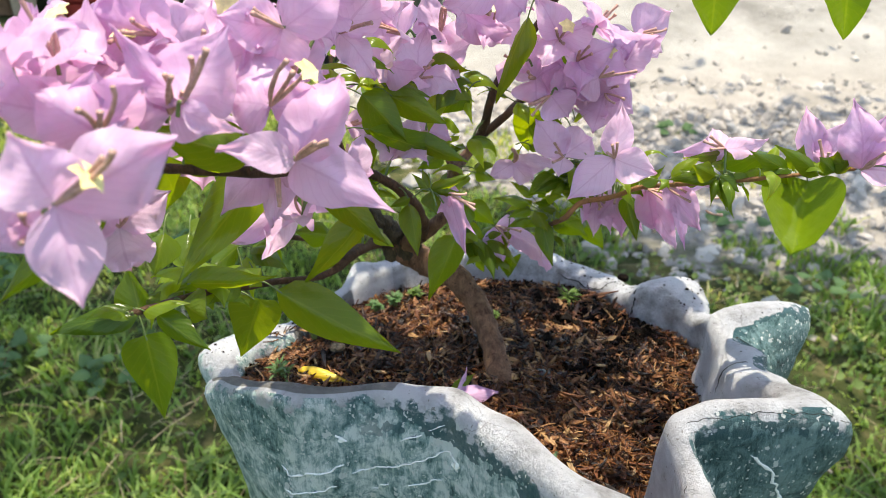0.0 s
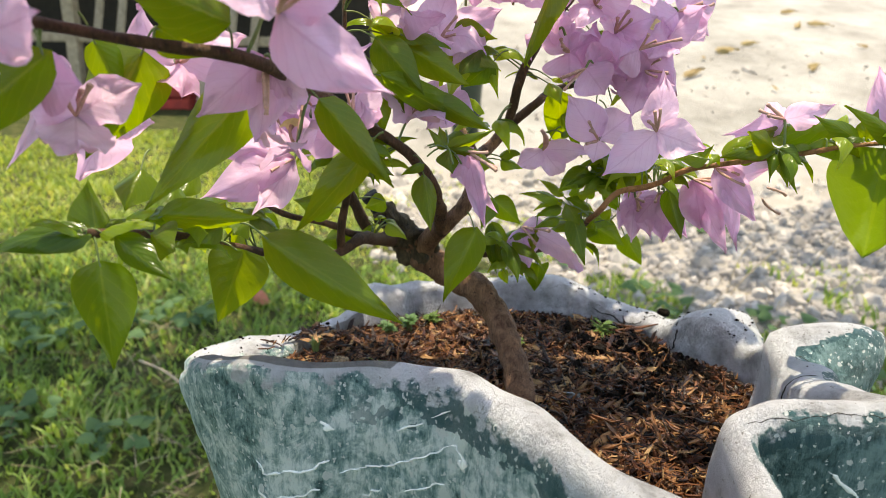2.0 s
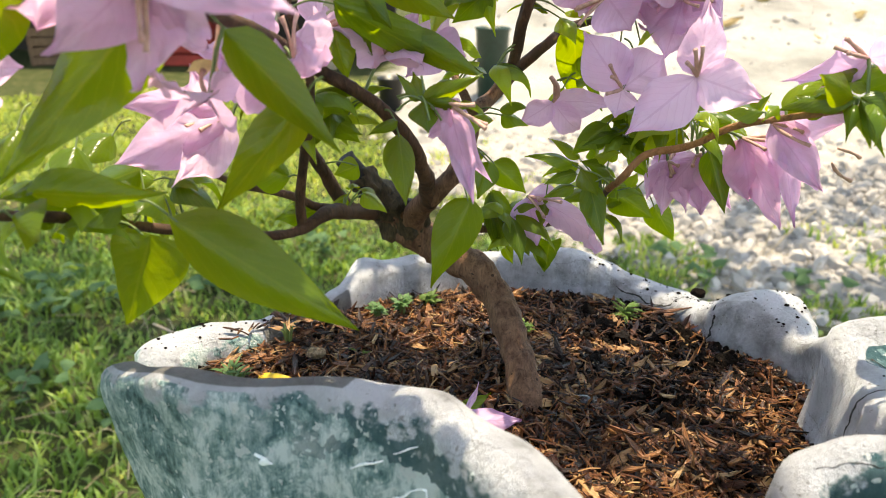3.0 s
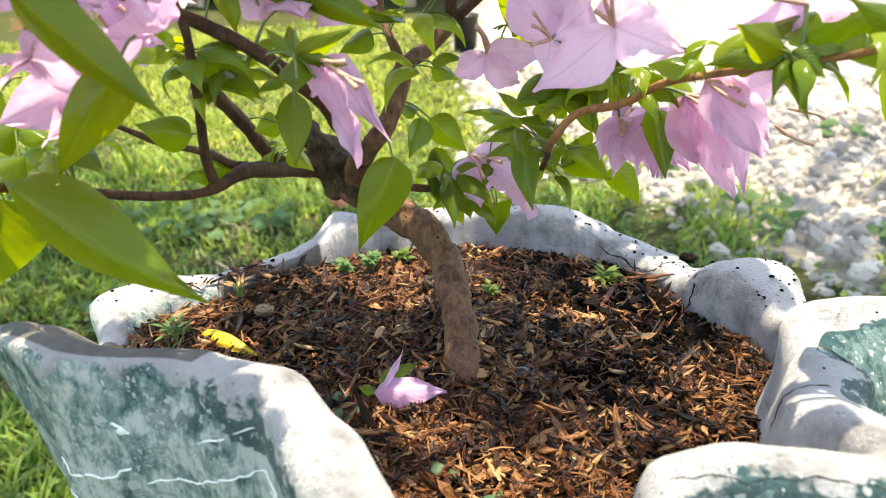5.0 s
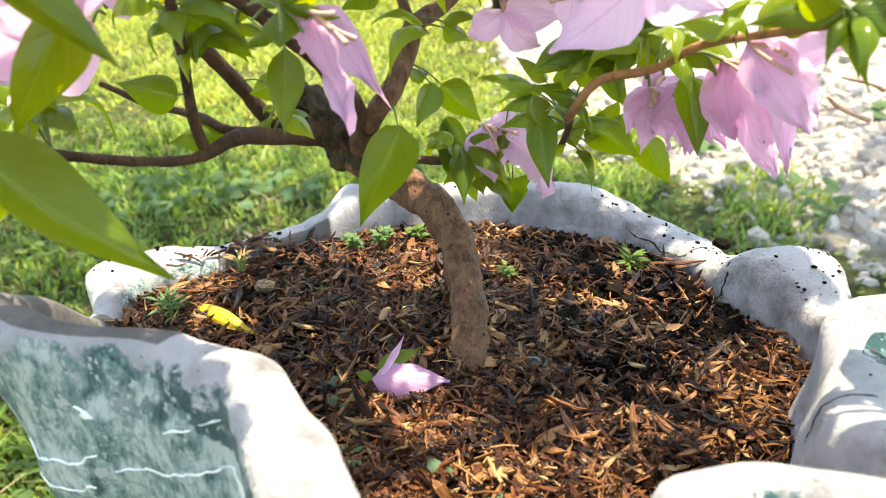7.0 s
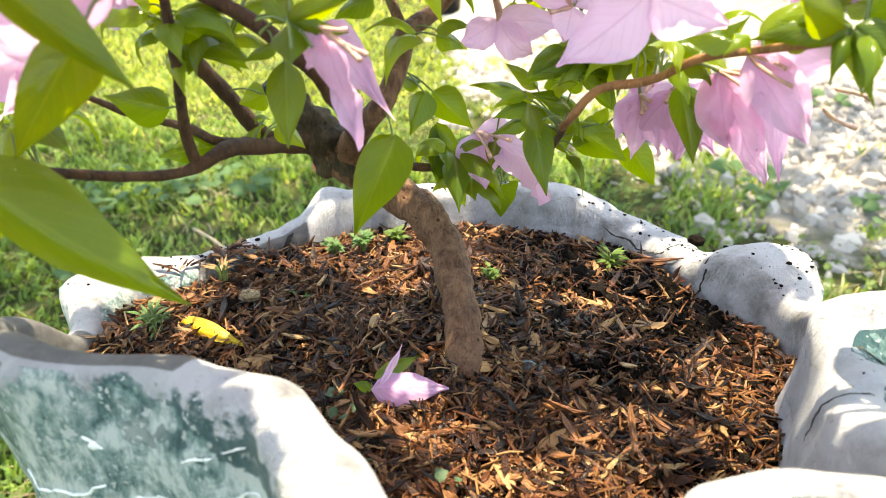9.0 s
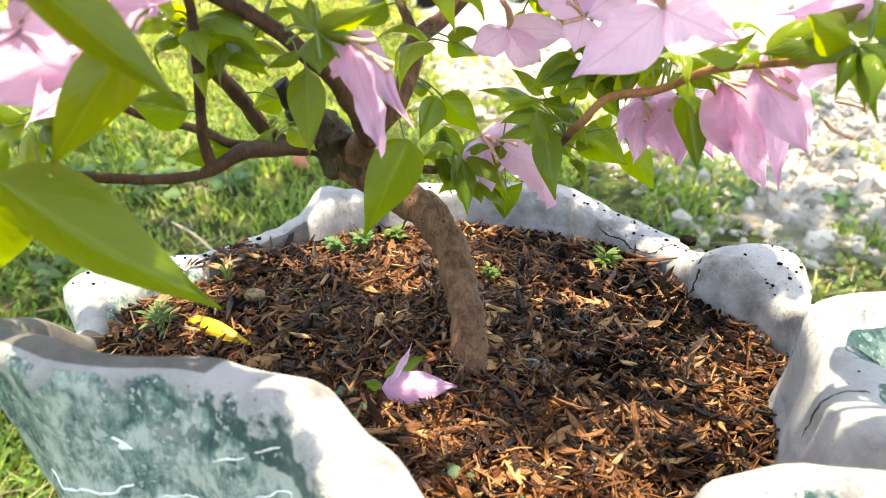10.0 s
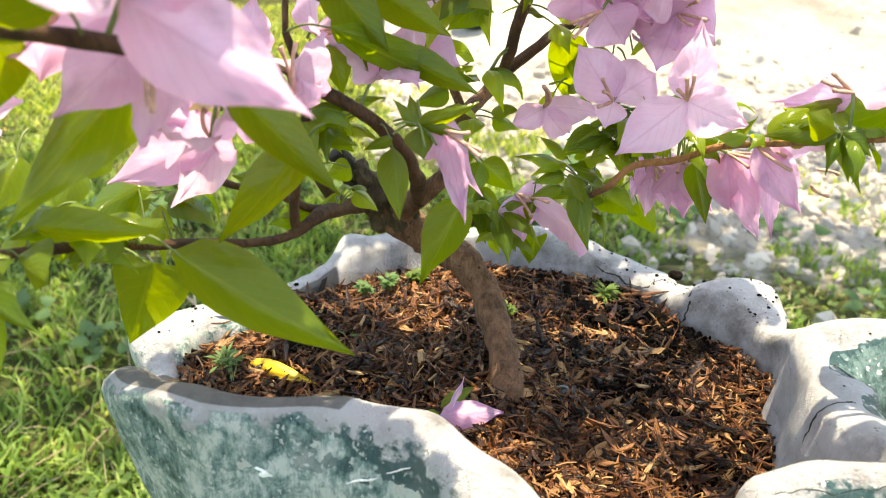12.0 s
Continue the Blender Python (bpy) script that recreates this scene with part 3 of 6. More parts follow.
def build_fibres():
    """Fine torn strands lying between the chips."""
    rnd = random.Random(15)
    verts, faces, uvs = [], [], []
    for _ in range(4200):
        ang, u = rnd.uniform(-180, 180), math.sqrt(rnd.random())
        r = rim_at(ang)[0] * 0.97 * u
        x, y = CENTRE.x + r * math.cos(radians(ang)), CENTRE.y + r * math.sin(radians(ang))
        at = Vector((x, y, mulch_height(x, y) + rnd.uniform(0.003, 0.008)))
        t = rnd.uniform(0, 6.283)
        along = Vector((math.cos(t), math.sin(t), rnd.gauss(0, 0.35))) * rnd.uniform(0.002, 0.008)
        wide = Vector((-math.sin(t), math.cos(t), 0)) * rnd.uniform(0.0002, 0.0005)
        off = len(verts)
        for p in (at - along, at + Vector((0, 0, 0.001)), at + along):
            verts += [p + wide, p - wide, p + Vector((0, 0, 0.0005))]
        uvs += [(x * 90, y * 90)] * 9
        for k in (0, 3):
            faces += [(off + k, off + k + 3, off + k + 5, off + k + 2), (off + k + 2, off + k + 5, off + k + 4, off + k + 1)]
    strands = link_mesh("bark_fibres", verts, faces, CHIP, None, False)
    set_uv(strands.data, uvs)
    tagged(strands, "fine torn reddish bark fibres among the mulch", "mulch", kind="stuff")


build_fibres()


def build_crumbs():
    """Black soil crumbs in the damp patches of the mulch."""
    rnd = random.Random(9)
    bm = bmesh.new()
    bmesh.ops.create_icosphere(bm, subdivisions=1, radius=1.0)
    ball = [v.co.copy() for v in bm.verts]
    tris = [tuple(v.index for v in f.verts) for f in bm.faces]
    bm.free()
    verts, faces = [], []
    for cx, cy, sx, sy, n in ((0.15, 0.575, 0.042, 0.045, 3800), (0.20, 0.545, 0.012, 0.035, 700), (0.11, 0.63, 0.03, 0.015, 500), (0.19, 0.50, 0.02, 0.03, 500), (0.06, 0.645, 0.03, 0.015, 350), (-0.06, 0.505, 0.03, 0.02, 260), (0.19, 0.50, 0.012, 0.03, 250), (-0.11, 0.49, 0.03, 0.02, 250), (0.05, 0.47, 0.09, 0.08, 1300), (0.12, 0.52, 0.03, 0.03, 500)):
        for _ in range(n):
            x, y = rnd.gauss(cx, sx), rnd.gauss(cy, sy)
            p = Vector((x, y, 0)) - CENTRE
            if p.length > rim_at(math.degrees(math.atan2(p.y, p.x)))[0] * 0.98:
                continue
            size = 0.00095 * rnd.lognormvariate(0, 0.6)
            at = Vector((x, y, mulch_height(x, y) + rnd.uniform(0.001, 0.006)))
            off = len(verts)
            for v in ball:
                verts.append(at + v * size * rnd.uniform(0.45, 1.5))
            faces += [tuple(i + off for i in f) for f in tris]
    tagged(link_mesh("soil_crumbs", verts, faces, SOIL, None, False), "black damp soil crumbs among the bark mulch", "soil crumbs", kind="stuff")


build_crumbs()


# ---- bougainvillea ----
plant = empty("bougainvillea", "small bougainvillea bonsai with lilac bracts growing in the planter", "bonsai tree")
SPINE = []
SHADE_SPINE = []


def branch(name, points, radii, mat, sides=10, rough=0.25, seed=0, label=""):
    verts, faces, path = tube(points, radii, sides, rough, seed)
    SPINE.extend(path)
    return link_mesh(name, verts, faces, mat, plant, label=label)


branch("trunk", [(.050, .476, .708), (.049, .478, .724), (.044, .498, .745), (.038, .514, .761), (.026, .536, .782), (.013, .543, .795), (-.005, .550, .804), (-.017, .550, .811), (-.029, .549, .819), (-.042, .549, .831)],
       [.0118, .0104, .0100, .0100, .0104, .0112, .0114, .0110, .0110, .0114], BARK, 26, 0.24, 1)
branch("burl", [(-.026, .549, .818), (-.038, .547, .829), (-.049, .545, .841), (-.058, .541, .852), (-.064, .538, .860)], [.0104, .0125, .0118, .0094, .0072], MOSS, 32, 0.6, 2, "dark mossy burl")
branch("stub", [(-.056, .541, .850), (-.064, .538, .860), (-.071, .535, .870)], [.0060, .0064, .0062], CHARRED, 14, 0.3, 3, "black cut branch stub")
branch("branch", [(-.030, .549, .822), (-.024, .530, .841), (-.011, .512, .857), (.001, .507, .872), (.0065, .515, .886), (.009, .526, .901), (.018, .543, .908), (.030, .552, .921)], [.0080, .0072, .0060, .0053, .0050, .0052, .0043, .0042], BARK, 14, 0.2, 4)
branch("branch", [(.029, .551, .920), (.0325, .535, .938), (.035, .528, .953), (.040, .531, .967), (.052, .531, .989), (.068, .526, 1.012), (.085, .52, 1.04)], [.0038, .0035, .0034, .0033, .0030, .0027, .0022], TWIG, 10, 0.2, 5)
branch("branch", [(.030, .552, .921), (.049, .550, .938), (.062, .562, .947), (.085, .54, .957), (.11, .52, .97)], [.0038, .0032, .0027, .0022, .0018], TWIG, 9, 0.2, 6)
branch("branch", [(.009, .524, .899), (.004, .525, .911), (-.002, .530, .921), (-.008, .541, .930), (-.010, .548, .97), (-.012, .55, 1.01)], [.0032, .0027, .0024, .0022, .002, .0016], BARK, 9, 0.2, 7)
branch("branch", [(-.016, .517, .850), (-.015, .498, .869), (-.017, .486, .880), (-.019, .474, .893), (-.026, .461, .907), (-.033, .452, .917), (-.046, .444, .928), (-.058, .437, .936), (-.066, .400, .952), (-.073, .350, .966), (-.083, .310, .978), (-.115, .300, .983), (-.146, .28, .990), (-.15, .21, 1.0)], [.0054, .0046, .0040, .0038, .0037, .0034, .0032, .0030, .0029, .0028, .0027, .0025, .0022, .0017], TWIG, 10, 0.2, 8)
branch("branch", [(-.044, .546, .833), (-.053, .534, .838), (-.060, .510, .844), (-.066, .475, .855), (-.079, .456, .850), (-.093, .437, .854), (-.111, .424, .859), (-.125, .38, .878), (-.138, .345, .893), (-.156, .305, .905)], [.0080, .0062, .0047, .0042, .0026, .0024, .0023, .0022, .0021, .0018], TWIG, 12, 0.22, 10)
branch("branch", [(-.063, .486, .852), (-.074, .476, .858), (-.087, .475, .864), (-.113, .474, .869), (-.132, .466, .880)], [.0036, .0026, .0021, .0019, .0013], TWIG, 8, 0.2, 11)
branch("stub", [(-.063, .520, .842), (-.069, .508, .855), (-.073, .499, .870), (-.079, .485, .889), (-.082, .478, .898)], [.0046, .0040, .0038, .0037, .0035], TWIG, 10, 0.2, 12, "pruned branch stub")
branch("branch", [(-.077, .462, .851), (-.075, .454, .870), (-.067, .443, .900), (-.061, .433, .921), (-.060, .429, .938), (-.066, .425, .962)], [.0029, .0026, .0025, .0023, .0020, .0015], TWIG, 8, 0.2, 13)
branch("branch", [(-.012, .550, .812), (.001, .537, .826), (.021, .540, .826), (.050, .553, .825), (.076, .560, .829), (.084, .548, .842), (.089, .512, .864)], [.0032, .0026, .0022, .0019, .0018, .0018, .0018], TWIG, 8, 0.2, 14)
branch("branch", [(.088, .515, .862), (.093, .496, .875), (.103, .493, .888), (.124, .487, .895), (.138, .474, .907), (.151, .463, .913), (.174, .447, .921), (.194, .436, .927), (.211, .426, .933), (.235, .425, .936), (.258, .424, .939)], [.0021, .0021, .0021, .0020, .0018, .0016, .0015, .0014, .0013, .0012, .0010], YOUNG, 10, 0.22, 15, "young reddish-brown branch")

# Unseen upper branches, added so their blooms shade the mulch and back rim.
for k, (pts, rad) in enumerate((
        ([(.085, .52, 1.04), (.092, .52, 1.075), (.12, .54, 1.09), (.14, .58, 1.10)], [.0022, .0018, .0015, .001]),
        ([(-.012, .55, 1.01), (-.018, .555, 1.07), (-.04, .56, 1.12), (-.03, .52, 1.16)], [.0016, .0015, .0013, .001]),
        ([(-.018, .555, 1.07), (.03, .58, 1.10), (.07, .60, 1.13)], [.0014, .0012, .001]),
        ([(-.018, .555, 1.07), (-.05, .59, 1.09), (-.09, .60, 1.11)], [.0014, .0012, .001]),
        ([(-.09, .60, 1.11), (-.08, .66, 1.14), (-.06, .70, 1.16), (-.03, .71, 1.17)], [.0012, .0011, .001, .0008]),
        ([(-.08, .66, 1.14), (-.11, .69, 1.16), (-.14, .68, 1.17)], [.0011, .001, .0008]),
        ([(.07, .60, 1.13), (.11, .66, 1.16), (.16, .71, 1.18), (.20, .72, 1.19)], [.0012, .0011, .001, .0008]),
        ([(.11, .66, 1.16), (.10, .71, 1.18), (.08, .74, 1.19)], [.0011, .001, .0008]),
        ([(.14, .58, 1.10), (.19, .61, 1.14), (.25, .64, 1.17)], [.0012, .0011, .0008]),
        ([(-.03, .52, 1.16), (.0, .48, 1.15), (.03, .46, 1.14)], [.0012, .0011, .0009]),
        ([(-.066, .425, .962), (-.07, .45, 1.02), (-.08, .48, 1.09), (-.10, .51, 1.12)], [.0015, .0014, .0012, .001]))):
    SHADE_FROM = len(SPINE)
    branch("branch", pts, rad, TWIG, 7, 0.2, 20 + k)
    SHADE_SPINE.extend(p for p in SPINE[SHADE_FROM:] if p.z > 1.07)

LEAF_COUNT = 0


def stem_from(p, reach=0.028):
    p = Vector(p)
    best = min(SPINE, key=lambda q: (q - p).length_squared)
    return best if (best - p).length < reach else None


def add_leaf(base, tip, normal, width, bend, shape, mat=None):
    global LEAF_COUNT
    LEAF_COUNT += 1
    length = (Vector(tip) - Vector(base)).length
    stem = stem_from(base)
    if stem is None:
        stem = Vector(base) - (Vector(tip) - Vector(base)).normalized() * 0.012
    return sheet_object("leaf", base, tip, normal, width, bend, shape, LEAF_COUNT, mat or LEAF, plant, stem, GREENSTEM, 0.8 + 0.7 * noise.noise(Vector((LEAF_COUNT * 0.73, 1.1, 0))), 0.06)


def add_cluster(at, count, size, seed):
    """A tuft of small young leaves round a node."""
    rnd = random.Random(seed)
    for i in range(count):
        a = 2.4 * i + rnd.uniform(-0.5, 0.5)
        d = Vector((math.cos(a), math.sin(a) * 0.7, rnd.uniform(-0.5, 0.7))).normalized()
        base = Vector(at) + d * 0.005
        tip = base + d * size * rnd.uniform(0.6, 1.35) - Vector((0, 0, size * rnd.uniform(0.1, 0.6)))
        n = Vector((rnd.uniform(-0.4, 0.4), rnd.uniform(-0.9, 0.0), 1))
        add_leaf(base, tip, n, size * rnd.uniform(0.36, 0.56), rnd.uniform(0.2, 0.7), "ovate", SHOOT if rnd.random() < 0.7 else LEAF)


def floret(base, tip, star, seed):
    """A slender tube with a flared mouth, and the pale star of the open ones."""
    a, b = Vector(base), Vector(tip)
    side = Vector((noise.noise(Vector((seed, 0, 1))), noise.noise(Vector((seed, 2, 1))), 0)) * 0.004
    verts, faces, _ = tube([a, a + (b - a) * 0.35 + side, a + (b - a) * 0.75 + side, b], [0.0006, 0.0010, 0.0008, 0.0012], 8, 0.25, seed)
    mats = [0] * len(faces)
    if star:
        ax = (b - a).normalized()
        u = ax.orthogonal().normalized()
        w = ax.cross(u)
        off = len(verts)
        verts.append(b + ax * 0.0006)
        for k in range(10):
            r = 0.0062 if k % 2 == 0 else 0.0042
            ang = math.pi * k / 5
            verts.append(b + (u * math.cos(ang) + w * math.sin(ang)) * r + ax * (0.0018 if k % 2 else 0.0005))
        for k in range(10):
            faces.append((off, off + 1 + k, off + 1 + (k + 1) % 10))
            mats.append(1)
    return verts, faces, mats


def add_flower(centre, end, bracts, star=0):
    """Three bracts round three slender florets, on its stalk."""
    c = Vector(centre)
    rnd = random.Random(int(c.x * 9000) + int(c.z * 7000) + int(c.y * 5000))
    mean = sum((Vector(t) for t, n, w in bracts), Vector()) / len(bracts)
    e = Vector(end) if end else c + (c - mean) * 0.3 + Vector((0, -0.015, 0))
    reach = e - c
    longest = 0.032 if star else 0.020
    if reach.length > longest:
        reach *= longest / reach.length
    verts, faces, mats = [], [], []
    for i in range(3):
        d = reach * rnd.uniform(0.6, 1.0) + Vector((rnd.gauss(0, 0.0035), rnd.gauss(0, 0.0035), rnd.gauss(0, 0.0035)))
        v, f, m = floret(c, c + d, star and i == 0, rnd.random() * 50)
        off = len(verts)
        verts += v
        faces += [tuple(j + off for j in q) for q in f]
        mats += m
    stem = stem_from(c, 0.03)
    if stem is None:
        stem = c - reach.normalized() * 0.006
    v, f, _ = tube([stem, (Vector(stem) + c) / 2 + Vector((0, 0, 0.003)), c], [0.0009, 0.0008, 0.0009], 5, cap=False)
    off = len(verts)
    verts += v
    faces += [tuple(j + off for j in q) for q in f]
    mats += [2] * len(f)
    flower = link_mesh("flower", [q - c for q in verts], faces, [FLORET, STAR, GREENSTEM], plant)
    flower.data.polygons.foreach_set("material_index", mats)
    flower.location = c
    for t, n, w in bracts:
        seed = rnd.random() * 90
        s, fc, uvs = sheet(c, t, n, w * 1.0, rnd.uniform(-0.42, 0.5), "bract", seed, rnd.uniform(-0.3, 1.1), 0.22)
        b = link_mesh("bract", [q - c for q in s], fc, BRACT, flower)
        set_uv(b.data, uvs)
    return flower


def add_bloom(at, size, seed):
    """A flower turned freely, its bracts spread round a mostly upward or outward axis."""
    rnd = random.Random(seed * 17)
    c = Vector(at)
    ax = Vector((rnd.uniform(-0.7, 0.7), rnd.uniform(-0.9, 0.2), rnd.uniform(0.0, 1.0))).normalized()
    u = ax.orthogonal().normalized()
    w = ax.cross(u)
    start = rnd.uniform(0, 2.1)
    bracts = []
    for i in range(3):
        a = start + i * 2.094
        d = u * math.cos(a) + w * math.sin(a)
        t = c + (d * 0.85 + ax * rnd.uniform(0.25, 0.7)) * size
        bracts.append((t, ax - d * 0.4, size * rnd.uniform(0.72, 0.9)))
    add_flower(c, c + ax * 0.02, bracts, rnd.random() < 0.3)


# -- plant parts --
add_leaf((0.226, 0.415, 0.934), (0.256, 0.470, 0.856), (-0.258, -0.740, -0.621), 0.052, 0.05, "broad", MATURE)
add_leaf((0.064, 0.535, 0.949), (0.072, 0.575, 0.899), (0.023, -0.782, -0.622), 0.022, 0.10, "ovate")
add_leaf((0.054, 0.470, 1.024), (0.035, 0.470, 0.968), (-0.655, -0.722, 0.222), 0.016, 0.06, "ovate")
add_leaf((0.075, 0.500, 0.870), (0.084, 0.485, 0.839), (0.017, -0.898, 0.440), 0.014, 0.10, "ovate")
add_leaf((0.095, 0.550, 0.851), (0.123, 0.550, 0.834), (0.053, -0.995, 0.088), 0.022, 0.14, "ovate")
add_leaf((0.124, 0.560, 0.839), (0.142, 0.570, 0.812), (0.288, -0.945, -0.158), 0.017, 0.05, "ovate")
add_leaf((0.087, 0.530, 0.897), (0.067, 0.530, 0.878), (-0.330, -0.878, 0.347), 0.016, 0.20, "ovate")
add_leaf((0.094, 0.530, 0.892), (0.072, 0.520, 0.886), (0.175, -0.760, 0.625), 0.008, 0.20, "ovate")
add_leaf((0.099, 0.530, 0.889), (0.116, 0.520, 0.894), (-0.451, -0.869, -0.205), 0.008, 0.25, "ovate")
add_leaf((0.099, 0.530, 0.888), (0.082, 0.530, 0.889), (0.033, -0.829, 0.558), 0.007, 0.20, "ovate")
add_leaf((0.097, 0.540, 0.888), (0.091, 0.540, 0.900), (0.521, -0.813, 0.261), 0.008, 0.20, "ovate")
add_leaf((0.100, 0.540, 0.888), (0.101, 0.540, 0.902), (0.466, -0.884, -0.033), 0.008, 0.20, "ovate")
add_leaf((0.102, 0.540, 0.892), (0.117, 0.530, 0.910), (0.011, -0.870, -0.492), 0.007, 0.20, "ovate")
add_leaf((0.069, 0.530, 0.872), (0.040, 0.530, 0.877), (0.124, -0.683, 0.719), 0.010, 0.30, "ovate")
add_leaf((0.089, 0.530, 0.869), (0.072, 0.520, 0.877), (0.598, -0.688, 0.410), 0.010, 0.20, "ovate")
add_leaf((0.091, 0.530, 0.866), (0.075, 0.510, 0.878), (0.824, -0.511, 0.247), 0.008, 0.20, "ovate")
add_leaf((0.071, 0.510, 0.875), (0.079, 0.490, 0.866), (-0.271, -0.483, 0.832), 0.012, 0.10, "ovate")
add_leaf((0.071, 0.530, 0.867), (0.052, 0.530, 0.860), (-0.199, -0.818, 0.540), 0.009, 0.25, "ovate")
add_leaf((0.070, 0.530, 0.859), (0.051, 0.530, 0.851), (-0.278, -0.698, 0.660), 0.009, 0.20, "ovate")
add_leaf((0.083, 0.540, 0.873), (0.080, 0.540, 0.882), (0.425, -0.894, 0.142), 0.009, 0.10, "ovate")
add_leaf((0.090, 0.540, 0.872), (0.096, 0.540, 0.881), (0.163, -0.981, -0.109), 0.009, 0.10, "ovate")
add_leaf((0.085, 0.550, 0.846), (0.090, 0.550, 0.836), (-0.156, -0.985, -0.078), 0.013, 0.10, "ovate")
add_leaf((0.106, 0.550, 0.853), (0.110, 0.550, 0.863), (0.179, -0.981, -0.072), 0.008, 0.10, "ovate")
add_leaf((0.120, 0.520, 0.895), (0.125, 0.510, 0.888), (-0.510, -0.650, 0.564), 0.012, 0.10, "ovate")
add_leaf((0.137, 0.500, 0.890), (0.147, 0.490, 0.858), (-0.295, -0.934, 0.200), 0.015, -0.15, "ovate")
add_leaf((0.142, 0.480, 0.908), (0.123, 0.490, 0.911), (-0.307, -0.757, 0.577), 0.007, 0.20, "ovate")
add_leaf((0.145, 0.480, 0.910), (0.137, 0.480, 0.927), (0.255, -0.959, 0.120), 0.007, 0.10, "ovate")
add_leaf((0.145, 0.470, 0.913), (0.154, 0.470, 0.925), (0.066, -0.997, -0.049), 0.007, 0.20, "ovate")
add_leaf((0.120, 0.550, 0.860), (0.133, 0.550, 0.869), (0.033, -0.998, -0.048), 0.011, 0.10, "ovate")
add_leaf((0.021, 0.530, 0.872), (0.042, 0.530, 0.853), (0.112, -0.986, 0.124), 0.017, 0.18, "ovate")
add_leaf((0.019, 0.540, 0.850), (0.026, 0.540, 0.810), (-0.177, -0.984, -0.031), 0.009, 0.30, "ovate")
add_leaf((0.021, 0.540, 0.852), (0.042, 0.540, 0.813), (-0.097, -0.994, -0.052), 0.011, 0.30, "ovate")
add_leaf((0.020, 0.540, 0.851), (0.034, 0.540, 0.809), (-0.054, -0.998, -0.018), 0.009, 0.30, "ovate")
add_leaf((0.020, 0.520, 0.875), (0.013, 0.510, 0.855), (-0.098, -0.876, 0.472), 0.014, 0.10, "ovate")
add_leaf((0.016, 0.520, 0.878), (0.002, 0.530, 0.877), (-0.413, -0.502, 0.760), 0.008, 0.20, "ovate")
add_leaf((0.0105, 0.495, 0.860), (-0.011, 0.486, 0.807), (0.143, -0.981, 0.133), 0.025, 0.08, "ovate")
add_leaf((0.058, 0.535, 0.821), (0.057, 0.550, 0.794), (0.104, -0.868, -0.486), 0.018, 0.05, "heart")
add_leaf((0.054, 0.535, 0.849), (0.052, 0.530, 0.832), (0.095, -0.958, 0.271), 0.010, 0.05, "ovate")
add_leaf((0.015, 0.550, 0.806), (0.010, 0.550, 0.797), (-0.331, -0.926, 0.184), 0.008, 0.10, "ovate")
add_leaf((0.030, 0.550, 0.810), (0.036, 0.550, 0.799), (-0.001, -1.000, -0.001), 0.008, 0.10, "ovate")
add_leaf((-0.023, 0.450, 0.905), (-0.017, 0.430, 0.875), (0.346, -0.747, 0.567), 0.015, 0.06, "ovate")
add_leaf((-0.007, 0.420, 0.926), (-0.004, 0.410, 0.914), (0.325, -0.685, 0.652), 0.013, 0.06, "ovate")
add_leaf((-0.007, 0.420, 0.926), (0.012, 0.420, 0.924), (-0.029, -0.961, -0.274), 0.007, 0.22, "ovate")
add_leaf((-0.008, 0.420, 0.926), (0.018, 0.420, 0.937), (0.093, -0.971, -0.219), 0.008, 0.20, "ovate")
add_leaf((-0.007, 0.420, 0.925), (0.011, 0.430, 0.921), (0.407, -0.858, -0.314), 0.007, 0.15, "ovate")
add_leaf((-0.008, 0.420, 0.926), (-0.019, 0.420, 0.937), (0.553, -0.624, 0.553), 0.006, 0.10, "ovate")
add_leaf((-0.008, 0.420, 0.927), (-0.013, 0.430, 0.937), (0.431, -0.521, 0.737), 0.007, 0.10, "ovate")
add_leaf((-0.022, 0.440, 0.913), (-0.036, 0.440, 0.906), (-0.231, -0.856, 0.462), 0.006, 0.20, "ovate")
add_leaf((-0.063, 0.440, 0.919), (-0.042, 0.460, 0.901), (0.634, -0.765, -0.111), 0.013, 0.12, "ovate")
add_leaf((-0.060, 0.440, 0.910), (-0.067, 0.450, 0.896), (-0.158, -0.839, -0.520), 0.010, 0.10, "ovate")
add_leaf((-0.078, 0.450, 0.881), (-0.101, 0.440, 0.889), (0.484, -0.744, 0.462), 0.017, 0.15, "ovate")
add_leaf((-0.073, 0.480, 0.854), (-0.087, 0.450, 0.859), (0.810, -0.293, 0.508), 0.016, 0.12, "ovate")
add_leaf((-0.052, 0.490, 0.878), (-0.066, 0.490, 0.872), (-0.109, -0.961, 0.255), 0.013, 0.10, "ovate")
add_leaf((-0.043, 0.360, 0.934), (-0.079, 0.360, 0.892), (0.190, -0.968, -0.163), 0.018, 0.12, "ovate")
add_leaf((-0.061, 0.340, 0.960), (-0.030, 0.360, 0.916), (0.421, -0.900, -0.113), 0.017, 0.08, "ovate")
add_leaf((-0.086, 0.350, 0.972), (-0.139, 0.328, 0.910), (0.264, -0.958, 0.114), 0.028, -0.10, "ovate")
add_leaf((-0.137, 0.270, 0.981), (-0.180, 0.250, 0.943), (0.385, -0.922, 0.049), 0.019, 0.10, "ovate")
add_leaf((-0.133, 0.330, 0.979), (-0.165, 0.330, 0.931), (0.225, -0.963, -0.150), 0.032, 0.08, "ovate")
add_leaf((-0.149, 0.320, 0.983), (-0.143, 0.330, 0.957), (0.501, -0.840, -0.208), 0.014, 0.08, "ovate")
